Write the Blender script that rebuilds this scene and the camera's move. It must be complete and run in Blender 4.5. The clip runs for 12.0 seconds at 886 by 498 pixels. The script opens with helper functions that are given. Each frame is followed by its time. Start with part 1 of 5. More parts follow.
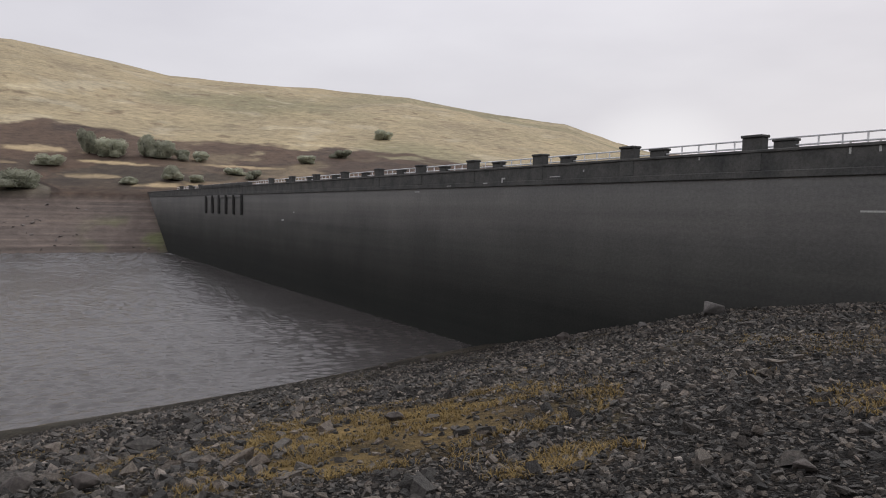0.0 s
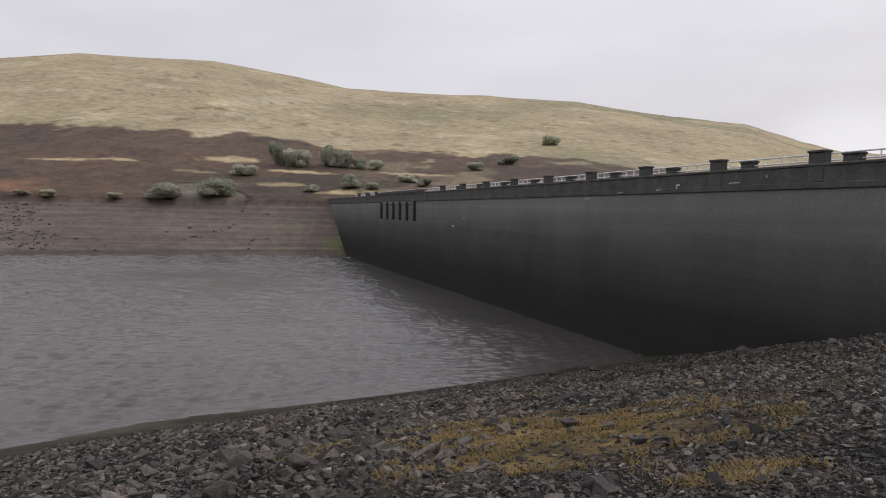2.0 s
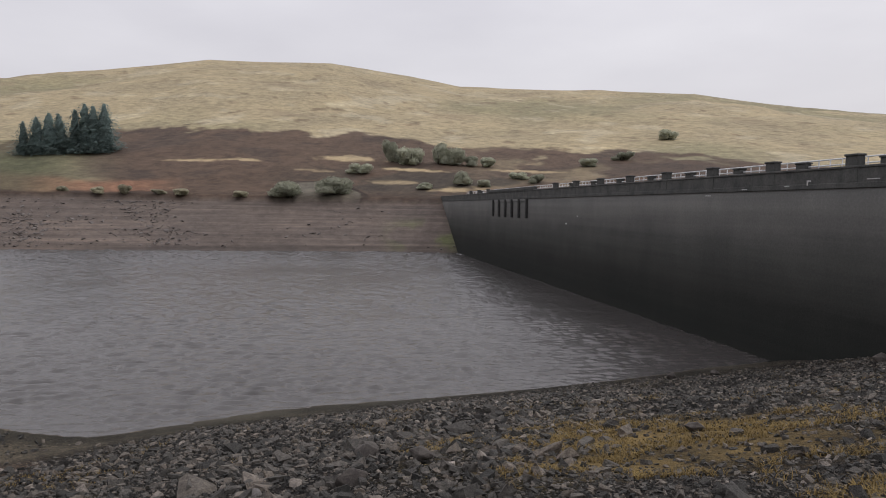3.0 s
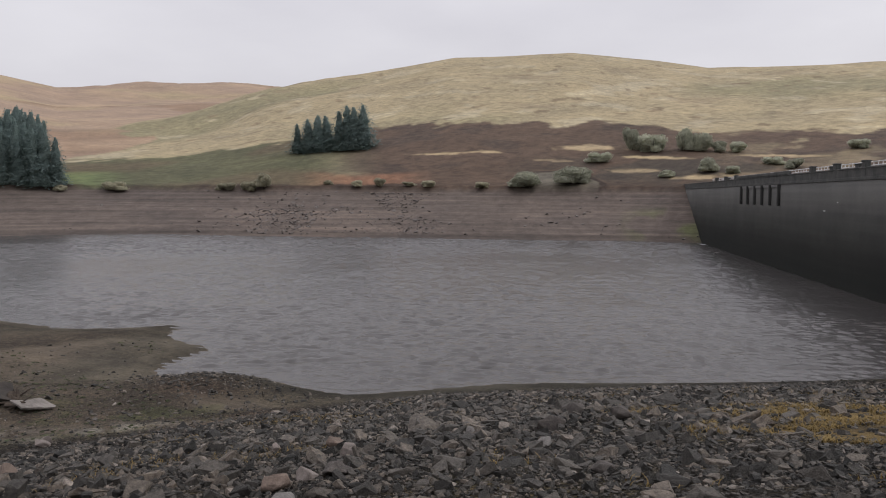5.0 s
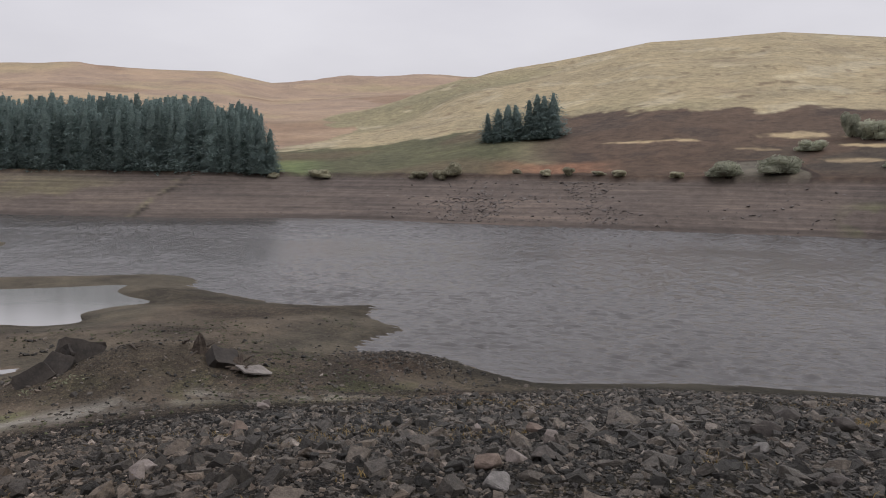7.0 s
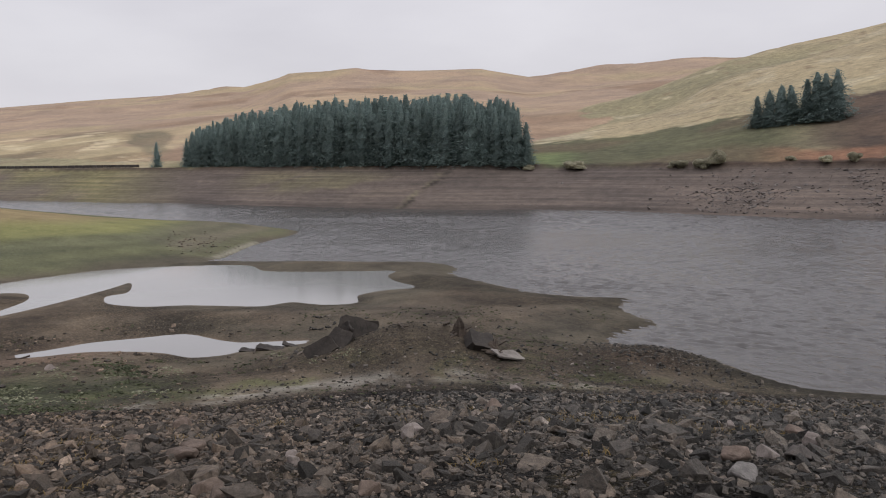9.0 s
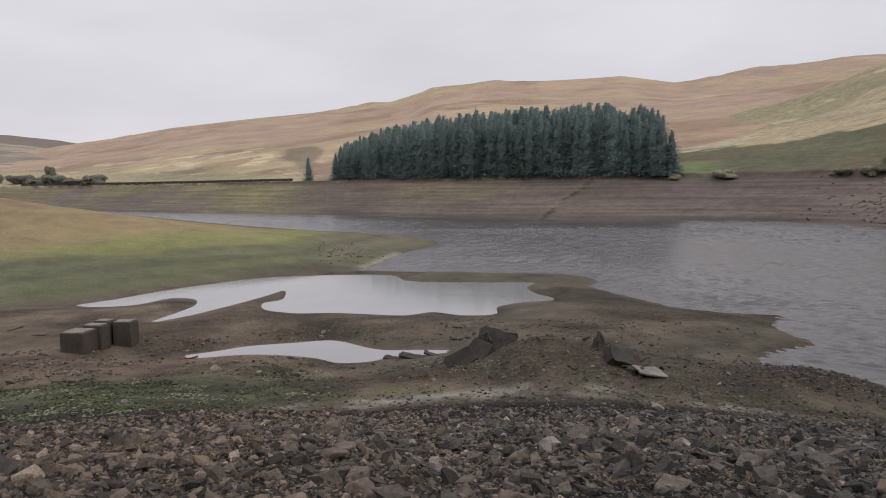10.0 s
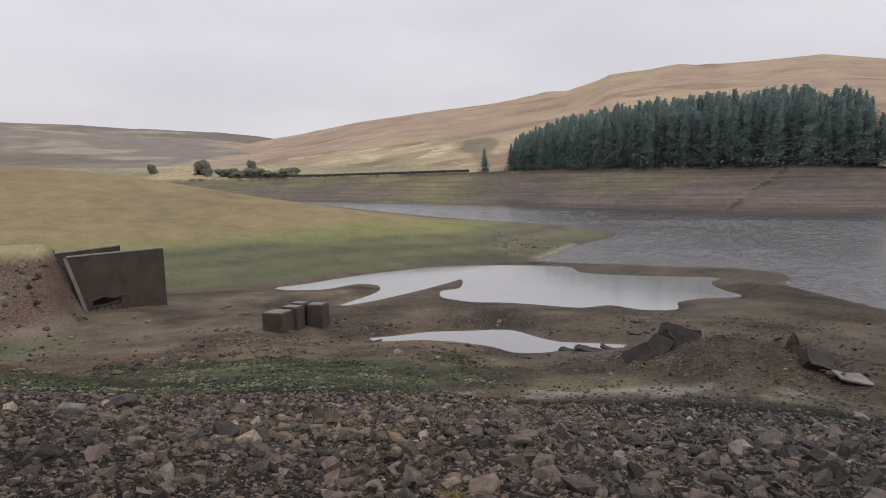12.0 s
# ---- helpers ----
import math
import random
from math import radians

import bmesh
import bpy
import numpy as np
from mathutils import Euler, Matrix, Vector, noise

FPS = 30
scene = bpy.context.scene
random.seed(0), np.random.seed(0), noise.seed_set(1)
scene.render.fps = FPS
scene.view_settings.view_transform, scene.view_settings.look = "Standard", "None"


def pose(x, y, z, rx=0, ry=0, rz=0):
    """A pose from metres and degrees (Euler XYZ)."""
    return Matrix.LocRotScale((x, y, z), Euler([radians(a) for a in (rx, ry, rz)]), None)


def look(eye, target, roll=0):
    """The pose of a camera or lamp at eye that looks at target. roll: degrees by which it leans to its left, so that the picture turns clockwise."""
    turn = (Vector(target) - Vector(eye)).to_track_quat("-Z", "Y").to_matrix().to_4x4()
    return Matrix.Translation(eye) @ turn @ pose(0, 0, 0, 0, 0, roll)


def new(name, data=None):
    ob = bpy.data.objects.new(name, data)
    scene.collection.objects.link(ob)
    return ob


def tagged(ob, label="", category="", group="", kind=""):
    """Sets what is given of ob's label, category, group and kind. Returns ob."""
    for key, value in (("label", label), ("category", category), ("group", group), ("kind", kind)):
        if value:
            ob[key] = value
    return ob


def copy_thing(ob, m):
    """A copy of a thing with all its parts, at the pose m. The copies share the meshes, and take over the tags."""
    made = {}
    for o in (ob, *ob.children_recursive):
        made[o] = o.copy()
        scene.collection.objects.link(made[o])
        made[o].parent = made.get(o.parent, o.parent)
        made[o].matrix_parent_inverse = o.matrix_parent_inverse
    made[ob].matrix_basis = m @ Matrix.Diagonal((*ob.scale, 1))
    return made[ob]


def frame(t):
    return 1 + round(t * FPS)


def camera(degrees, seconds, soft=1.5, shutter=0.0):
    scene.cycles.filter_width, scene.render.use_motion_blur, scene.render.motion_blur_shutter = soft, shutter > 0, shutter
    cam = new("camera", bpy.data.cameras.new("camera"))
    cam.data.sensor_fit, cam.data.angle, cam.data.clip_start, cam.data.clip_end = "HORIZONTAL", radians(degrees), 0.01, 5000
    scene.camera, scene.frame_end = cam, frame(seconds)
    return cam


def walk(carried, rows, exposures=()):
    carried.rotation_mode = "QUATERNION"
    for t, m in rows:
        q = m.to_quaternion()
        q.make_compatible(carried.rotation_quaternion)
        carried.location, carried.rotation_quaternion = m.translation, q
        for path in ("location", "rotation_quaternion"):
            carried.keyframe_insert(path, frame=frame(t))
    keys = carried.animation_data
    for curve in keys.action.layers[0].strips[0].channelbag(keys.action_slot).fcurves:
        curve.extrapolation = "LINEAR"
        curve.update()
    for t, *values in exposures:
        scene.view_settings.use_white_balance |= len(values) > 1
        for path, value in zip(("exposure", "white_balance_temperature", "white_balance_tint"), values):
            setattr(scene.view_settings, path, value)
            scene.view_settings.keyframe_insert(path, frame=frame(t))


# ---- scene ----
cam = camera(61.71, 12.0, soft=1.0)
# seconds, x, y, z, yaw, pitch, roll
ROWS = [
    (0, -0.000, 0.000, 9.000, -0.000, -3.000, -1.052),
    (0.5, -0.034, -0.108, 9.029, 1.487, -2.692, -1.266),
    (1, -0.085, -0.284, 9.079, 5.018, -2.852, -1.332),
    (1.5, -0.114, -0.524, 9.112, 8.758, -2.906, -0.987),
    (2, -0.159, -0.671, 9.139, 12.778, -2.841, -1.021),
    (2.5, -0.236, -0.754, 9.158, 16.859, -2.840, -1.038),
    (3, -0.297, -0.919, 9.197, 21.294, -3.212, -0.920),
    (5, 0.883, -1.816, 8.970, 39.680, -4.130, -0.293),
    (5.5, 0.879, -1.935, 8.992, 42.661, -4.444, -0.322),
    (6, 0.744, -1.991, 8.949, 44.595, -4.752, -0.785),
    (6.5, 0.517, -1.930, 8.896, 47.437, -4.901, -0.857),
    (7, 0.702, -2.093, 8.956, 54.001, -5.109, -0.830),
    (9, 1.195, -2.303, 8.975, 73.378, -5.870, 0.165),
    (9.5, 1.346, -2.324, 9.025, 78.696, -5.716, 0.599),
    (10, 1.528, -2.381, 9.106, 84.104, -4.966, 0.745),
    (10.5, 1.592, -2.385, 9.133, 88.273, -4.992, 0.684),
    (11, 1.641, -2.447, 9.125, 92.230, -5.641, 0.794),
    (11.5, 1.756, -2.493, 9.152, 94.393, -5.607, 0.843),
    (12, 1.772, -2.555, 9.169, 97.483, -5.490, 1.121),
]
walk(cam, [(t, pose(x, y, z, 90 + pitch, roll, yaw)) for t, x, y, z, yaw, pitch, roll in ROWS])

# ---- world and sun: a bright overcast sky, thinnest low over the dam ----
SUN_AZ, SUN_EL = radians(38), radians(40)
world = bpy.data.worlds.new("world")
scene.world = world
world.use_nodes = True
wn, wl = world.node_tree.nodes, world.node_tree.links
wn.clear()
w_out = wn.new("ShaderNodeOutputWorld")
w_bg = wn.new("ShaderNodeBackground")
w_sky = wn.new("ShaderNodeTexSky")
w_sky.sky_type, w_sky.sun_disc = "NISHITA", False
w_sky.sun_elevation, w_sky.sun_rotation = SUN_EL, SUN_AZ
w_sky.dust_density, w_sky.air_density = 3.0, 1.5
w_skybg = wn.new("ShaderNodeBackground")
w_skybg.inputs["Strength"].default_value = 0.1
wl.new(w_sky.outputs[0], w_skybg.inputs[0])
w_tc = wn.new("ShaderNodeTexCoord")
w_map = wn.new("ShaderNodeMapping")
w_map.inputs["Scale"].default_value = (1.0, 1.0, 3.2)
w_noise = wn.new("ShaderNodeTexNoise")
w_noise.inputs["Scale"].default_value, w_noise.inputs["Detail"].default_value = 2.1, 5.0
w_noise.inputs["Roughness"].default_value = 0.5
wl.new(w_tc.outputs["Generated"], w_map.inputs[0])
wl.new(w_map.outputs[0], w_noise.inputs["Vector"])
w_ramp = wn.new("ShaderNodeValToRGB")
w_ramp.color_ramp.elements[0].position, w_ramp.color_ramp.elements[0].color = 0.3, (0.65, 0.635, 0.69, 1)
w_ramp.color_ramp.elements[1].position, w_ramp.color_ramp.elements[1].color = 0.68, (0.78, 0.765, 0.815, 1)
wl.new(w_noise.outputs[0], w_ramp.inputs[0])
# the thin bright gap in the cloud round the sun's place
w_dot = wn.new("ShaderNodeVectorMath")
w_dot.operation = "DOT_PRODUCT"
w_dot.inputs[1].default_value = Vector((math.sin(radians(16)), math.cos(radians(16)), 0.03)).normalized()
wl.new(w_tc.outputs["Generated"], w_dot.inputs[0])
w_glow = wn.new("ShaderNodeMapRange")
w_glow.interpolation_type = "SMOOTHSTEP"
w_glow.inputs["From Min"].default_value, w_glow.inputs["From Max"].default_value = 0.991, 1.0
wl.new(w_dot.outputs["Value"], w_glow.inputs["Value"])
w_mix = wn.new("ShaderNodeMix")
w_mix.data_type = "RGBA"
w_mix.inputs[7].default_value = (0.88, 0.87, 0.91, 1)
wl.new(w_glow.outputs[0], w_mix.inputs[0])
wl.new(w_ramp.outputs[0], w_mix.inputs[6])
# an overcast sky is brightest overhead
w_up = wn.new("ShaderNodeSeparateXYZ")
wl.new(w_tc.outputs["Generated"], w_up.inputs[0])
w_zen = wn.new("ShaderNodeMapRange")
w_zen.interpolation_type = "SMOOTHSTEP"
for w_key, w_val in (("From Min", 0.12), ("From Max", 0.85), ("To Min", 0.97), ("To Max", 1.8)):
    w_zen.inputs[w_key].default_value = w_val
wl.new(w_up.outputs["Z"], w_zen.inputs["Value"])
wl.new(w_zen.outputs[0], w_bg.inputs["Strength"])
wl.new(w_mix.outputs[2], w_bg.inputs[0])
w_both = wn.new("ShaderNodeMixShader")
w_both.inputs[0].default_value = 0.94
wl.new(w_skybg.outputs[0], w_both.inputs[1])
wl.new(w_bg.outputs[0], w_both.inputs[2])
wl.new(w_both.outputs[0], w_out.inputs[0])

sun = new("sun", bpy.data.lights.new("sun", "SUN"))
sun.data.energy, sun.data.angle, sun.data.color = 1.1, radians(35), (1.0, 0.99, 0.975)
sun.matrix_world = look((0, 0, 50), (-math.sin(SUN_AZ) * 50, -math.cos(SUN_AZ) * 50, 50 - 50 * math.tan(SUN_EL)))
scene.view_settings.exposure = 0.02


# ---- materials ----
def mat_new(name, rough=0.9, spec=0.3):
    m = bpy.data.materials.new(name)
    m.use_nodes = True
    b = m.node_tree.nodes["Principled BSDF"]
    b.inputs["Roughness"].default_value = rough
    b.inputs["Specular IOR Level"].default_value = spec
    return m, m.node_tree.nodes, m.node_tree.links, b


def add_noise(n, l, scale, detail=4.0, rough=0.6, coords=None, stretch=None, kind="Object"):
    tc = n.new("ShaderNodeTexCoord")
    tex = n.new("ShaderNodeTexNoise")
    tex.inputs["Scale"].default_value, tex.inputs["Detail"].default_value, tex.inputs["Roughness"].default_value = scale, detail, rough
    src = tc.outputs[kind]
    if stretch:
        mp = n.new("ShaderNodeMapping")
        mp.inputs["Scale"].default_value = stretch
        l.new(src, mp.inputs[0])
        src = mp.outputs[0]
    l.new(src, tex.inputs["Vector"])
    return tex


def ramp_of(n, l, src, stops):
    r = n.new("ShaderNodeValToRGB")
    e = r.color_ramp.elements
    while len(e) < len(stops):
        e.new(0.5)
    for el, (p, c) in zip(e, stops):
        el.position, el.color = p, (*c, 1)
    l.new(src, r.inputs[0])
    return r


def times_of(n, l, a, b, blend="MULTIPLY", fac=1.0):
    m = n.new("ShaderNodeMix")
    m.data_type, m.blend_type = "RGBA", blend
    m.inputs[0].default_value = fac
    l.new(a, m.inputs[6])
    l.new(b, m.inputs[7])
    return m.outputs[2]


def bump_of(n, l, b, heights, strength=0.6, dist=0.05):
    bp = n.new("ShaderNodeBump")
    bp.inputs["Strength"].default_value, bp.inputs["Distance"].default_value = strength, dist
    l.new(heights, bp.inputs["Height"])
    l.new(bp.outputs[0], b.inputs["Normal"])
    return bp


def mottled(name, dark, light, scale=2.0, fine=14.0, rough=0.9, spec=0.25, bump=0.5, dist=0.03, stretch=None, random_tint=0.0):
    """A surface with two scales of colour and a fine relief."""
    m, n, l, b = mat_new(name, rough, spec)
    a = add_noise(n, l, scale, 5, 0.6, stretch=stretch)
    f = add_noise(n, l, fine, 6, 0.7)
    c1 = ramp_of(n, l, a.outputs[0], [(0.3, dark), (0.7, light)])
    c2 = ramp_of(n, l, f.outputs[0], [(0.3, (0.68, 0.68, 0.68)), (0.72, (1.25, 1.25, 1.25))])
    col = times_of(n, l, c1.outputs[0], c2.outputs[0])
    if random_tint:
        oi = n.new("ShaderNodeObjectInfo")
        rr = ramp_of(n, l, oi.outputs["Random"], [(0.0, (1 - random_tint,) * 3), (1.0, (1 + random_tint,) * 3)])
        col = times_of(n, l, col, rr.outputs[0])
    l.new(col, b.inputs["Base Color"])
    bump_of(n, l, b, f.outputs[0], bump, dist)
    return m


def leafy(name, dark, light, scale, fine, through_light, tint=0.2):
    """Foliage: mottled, each plant a tint of its own, and some light passing through."""
    m = mottled(name, dark, light, scale, fine, 0.9, 0.12, 0.4, 0.04, random_tint=tint)
    n, l = m.node_tree.nodes, m.node_tree.links
    b, out = n["Principled BSDF"], n["Material Output"]
    t = n.new("ShaderNodeBsdfTranslucent")
    l.new(b.inputs["Base Color"].links[0].from_socket, t.inputs["Color"])
    mix = n.new("ShaderNodeMixShader")
    mix.inputs[0].default_value = through_light
    l.new(b.outputs[0], mix.inputs[1])
    l.new(t.outputs[0], mix.inputs[2])
    l.new(mix.outputs[0], out.inputs[0])
    return m


def stone_material(name, loose):
    """Broken rock, each piece a tint of its own: grey, some brown or pale."""
    m, n, l, b = mat_new(name, 0.82, 0.35)
    if loose:
        src = n.new("ShaderNodeNewGeometry").outputs["Random Per Island"]
    else:
        src = n.new("ShaderNodeObjectInfo").outputs["Random"]
    c1 = ramp_of(n, l, src, [(0.0, (0.016, 0.016, 0.015)), (0.4, (0.048, 0.046, 0.044)), (0.72, (0.088, 0.082, 0.076)), (0.92, (0.122, 0.106, 0.092)), (0.985, (0.160, 0.142, 0.128)), (1.0, (0.26, 0.24, 0.225))])
    f = add_noise(n, l, 13, 6, 0.75)
    c2 = ramp_of(n, l, f.outputs[0], [(0.32, (0.42, 0.42, 0.42)), (0.68, (1.55, 1.52, 1.45))])
    col = times_of(n, l, c1.outputs[0], c2.outputs[0])
    # the western end of the bank has more iron in its stone
    sep = n.new("ShaderNodeSeparateXYZ")
    l.new(n.new("ShaderNodeNewGeometry").outputs["Position"], sep.inputs[0])
    rg = n.new("ShaderNodeMapRange")
    rg.inputs["From Min"].default_value, rg.inputs["From Max"].default_value = 4.5, -5.0
    l.new(sep.outputs["Y"], rg.inputs["Value"])
    iron = ramp_of(n, l, rg.outputs[0], [(0.0, (0.97, 0.94, 0.90)), (1.0, (1.30, 1.10, 0.93))])
    l.new(times_of(n, l, col, iron.outputs[0]), b.inputs["Base Color"])
    g = add_noise(n, l, 16, 6, 0.75)
    bump_of(n, l, b, g.outputs[0], 0.9, 0.05)
    return m


def ground_material():
    """Ground cover: colour by what grows or lies there, broken up by tufts, blotches and grit."""
    m, n, l, b = mat_new("ground_cover", 0.95, 0.15)
    at = n.new("ShaderNodeVertexColor")
    at.layer_name = "cover"
    kinds = n.new("ShaderNodeVertexColor")
    kinds.layer_name = "kinds"
    sepk = n.new("ShaderNodeSeparateColor")
    l.new(kinds.outputs[0], sepk.inputs[0])
    big = add_noise(n, l, 0.035, 6, 0.62)
    knoll = add_noise(n, l, 0.26, 5, 0.72, stretch=(1.0, 1.0, 1.5))
    mid = add_noise(n, l, 0.42, 6, 0.75)
    fine = add_noise(n, l, 5.0, 6, 0.75)
    r1 = ramp_of(n, l, big.outputs[0], [(0.3, (0.74, 0.76, 0.78)), (0.7, (1.22, 1.2, 1.14))])
    r2 = ramp_of(n, l, mid.outputs[0], [(0.3, (0.52, 0.52, 0.52)), (0.7, (1.46, 1.45, 1.4))])
    r3 = ramp_of(n, l, fine.outputs[0], [(0.25, (0.6, 0.6, 0.6)), (0.75, (1.38, 1.36, 1.32))])
    r4 = ramp_of(n, l, knoll.outputs[0], [(0.32, (0.6, 0.6, 0.62)), (0.5, (1.0, 1.0, 1.0)), (0.68, (1.32, 1.3, 1.26))])
    strand = n.new("ShaderNodeTexNoise")
    strand.inputs["Scale"].default_value, strand.inputs["Detail"].default_value, strand.inputs["Roughness"].default_value = 1.0, 4.0, 0.65
    geo = n.new("ShaderNodeNewGeometry")
    smap = n.new("ShaderNodeMapping")
    smap.inputs["Scale"].default_value = (0.03, 0.03, 1.9)
    l.new(geo.outputs["Position"], smap.inputs[0])
    l.new(smap.outputs[0], strand.inputs["Vector"])
    rs = ramp_of(n, l, strand.outputs[0], [(0.28, (0.68, 0.69, 0.7)), (0.5, (0.97, 0.97, 0.97)), (0.7, (1.38, 1.34, 1.3))])
    shore = n.new("ShaderNodeMix")
    shore.data_type = "RGBA"
    l.new(at.outputs["Alpha"], shore.inputs[0])
    l.new(r4.outputs[0], shore.inputs[6])
    l.new(rs.outputs[0], shore.inputs[7])
    col = times_of(n, l, at.outputs[0], r1.outputs[0], fac=0.7)
    mk = n.new("ShaderNodeMix")
    mk.data_type, mk.blend_type = "RGBA", "MULTIPLY"
    l.new(sepk.outputs[1], mk.inputs[0])
    l.new(col, mk.inputs[6])
    l.new(shore.outputs[2], mk.inputs[7])
    col = mk.outputs[2]
    m2 = n.new("ShaderNodeMix")
    m2.data_type, m2.blend_type = "RGBA", "MULTIPLY"
    l.new(sepk.outputs[2], m2.inputs[0])
    l.new(col, m2.inputs[6])
    l.new(r2.outputs[0], m2.inputs[7])
    col = times_of(n, l, m2.outputs[2], r3.outputs[0])
    # broken stone and grit: every piece a tone of its own, dark joints between
    joints = None
    for cell, lo, hi in ((8.0, 0.45, 1.7), (19.0, 0.5, 1.6)):
        gt = n.new("ShaderNodeTexCoord")
        gm = n.new("ShaderNodeMapping")
        gm.inputs["Scale"].default_value = (1.0, 1.0, 1.6)
        l.new(gt.outputs["Object"], gm.inputs[0])
        vo = n.new("ShaderNodeTexVoronoi")
        vo.inputs["Scale"].default_value = cell
        l.new(gm.outputs[0], vo.inputs["Vector"])
        ed = n.new("ShaderNodeTexVoronoi")
        ed.feature = "DISTANCE_TO_EDGE"
        ed.inputs["Scale"].default_value = cell
        l.new(gm.outputs[0], ed.inputs["Vector"])
        sc = n.new("ShaderNodeSeparateColor")
        l.new(vo.outputs["Color"], sc.inputs[0])
        tone = ramp_of(n, l, sc.outputs[0], [(0.0, (lo, lo, lo)), (0.6, (1.0, 1.0, 1.0)), (1.0, (hi, hi * 0.96, hi * 0.92))])
        gap = ramp_of(n, l, ed.outputs["Distance"], [(0.0, (0.42, 0.42, 0.42)), (0.16, (1.0, 1.0, 1.0))])
        both = times_of(n, l, tone.outputs[0], gap.outputs[0])
        mg = n.new("ShaderNodeMix")
        mg.data_type, mg.blend_type = "RGBA", "MULTIPLY"
        l.new(sepk.outputs[0], mg.inputs[0])
        l.new(col, mg.inputs[6])
        l.new(both, mg.inputs[7])
        col = mg.outputs[2]
        sm = n.new("ShaderNodeMath")
        sm.operation = "MULTIPLY"
        l.new(ed.outputs["Distance"], sm.inputs[0])
        l.new(sepk.outputs[0], sm.inputs[1])
        if joints is None:
            joints = sm.outputs[0]
        else:
            ad = n.new("ShaderNodeMath")
            l.new(joints, ad.inputs[0])
            l.new(sm.outputs[0], ad.inputs[1])
            joints = ad.outputs[0]
    l.new(col, b.inputs["Base Color"])
    mix = n.new("ShaderNodeMath")
    mix.operation = "MULTIPLY_ADD"
    l.new(mid.outputs[0], mix.inputs[0])
    mix.inputs[1].default_value = 4.0
    l.new(fine.outputs[0], mix.inputs[2])
    mj = n.new("ShaderNodeMath")
    mj.operation = "MULTIPLY_ADD"
    l.new(joints, mj.inputs[0])
    mj.inputs[1].default_value = 2.2
    l.new(mix.outputs[0], mj.inputs[2])
    bump_of(n, l, b, mj.outputs[0], 0.8, 0.08)
    return m


def water_material(name, silt, relief, rough):
    """Peaty water: a body colour under a clear surface with fine ripples."""
    m, n, l, b = mat_new(name, rough, 0.5)
    b.inputs["IOR"].default_value = 1.333
    a = add_noise(n, l, 2.3, 4, 0.6, stretch=(0.75, 0.62, 1.0))
    bump_of(n, l, b, a.outputs[0], 1.0, relief)
    c = add_noise(n, l, 0.05, 3, 0.5)
    body = ramp_of(n, l, c.outputs[0], [(0.3, silt), (0.7, tuple(v * 1.3 for v in silt))])
    l.new(body.outputs[0], b.inputs["Base Color"])
    return m


def concrete_face_material():
    """Old wet-stained concrete of the dam: lift lines, faint streaks, dark weed low down, tone falling from crest to
    foot.
    """
    m, n, l, b = mat_new("dam_concrete", 0.9, 0.2)
    streak = add_noise(n, l, 0.5, 6, 0.7, stretch=(1.0, 1.0, 0.12))
    lift = add_noise(n, l, 0.5, 4, 0.6, stretch=(0.05, 0.05, 2.6))
    blot = add_noise(n, l, 0.16, 5, 0.65)
    f = add_noise(n, l, 6.0, 6, 0.7)
    c1 = ramp_of(n, l, streak.outputs[0], [(0.28, (0.150, 0.150, 0.147)), (0.72, (0.172, 0.171, 0.167))])
    c2 = ramp_of(n, l, lift.outputs[0], [(0.3, (0.86, 0.86, 0.86)), (0.7, (1.12, 1.11, 1.09))])
    c3 = ramp_of(n, l, f.outputs[0], [(0.3, (0.84, 0.84, 0.84)), (0.7, (1.14, 1.14, 1.14))])
    c4 = ramp_of(n, l, blot.outputs[0], [(0.3, (0.92, 0.92, 0.925)), (0.7, (1.06, 1.055, 1.04))])
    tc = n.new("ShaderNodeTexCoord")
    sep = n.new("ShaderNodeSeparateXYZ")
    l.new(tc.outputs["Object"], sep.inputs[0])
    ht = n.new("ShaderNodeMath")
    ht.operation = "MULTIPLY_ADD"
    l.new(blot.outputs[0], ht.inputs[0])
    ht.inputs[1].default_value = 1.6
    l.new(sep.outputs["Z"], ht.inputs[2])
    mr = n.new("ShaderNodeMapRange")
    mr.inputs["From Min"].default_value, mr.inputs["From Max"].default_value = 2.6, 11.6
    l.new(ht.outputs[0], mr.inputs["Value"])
    # weed at the foot; above it the tone simply lightens up to the crest
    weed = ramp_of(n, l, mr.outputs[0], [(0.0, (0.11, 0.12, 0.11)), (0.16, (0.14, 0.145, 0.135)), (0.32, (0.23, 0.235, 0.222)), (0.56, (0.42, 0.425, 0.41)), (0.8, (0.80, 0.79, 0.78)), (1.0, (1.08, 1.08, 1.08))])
    col = times_of(n, l, times_of(n, l, c1.outputs[0], c2.outputs[0]), c3.outputs[0])
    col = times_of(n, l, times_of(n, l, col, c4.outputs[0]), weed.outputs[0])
    l.new(col, b.inputs["Base Color"])
    bump_of(n, l, b, f.outputs[0], 0.4, 0.04)
    return m


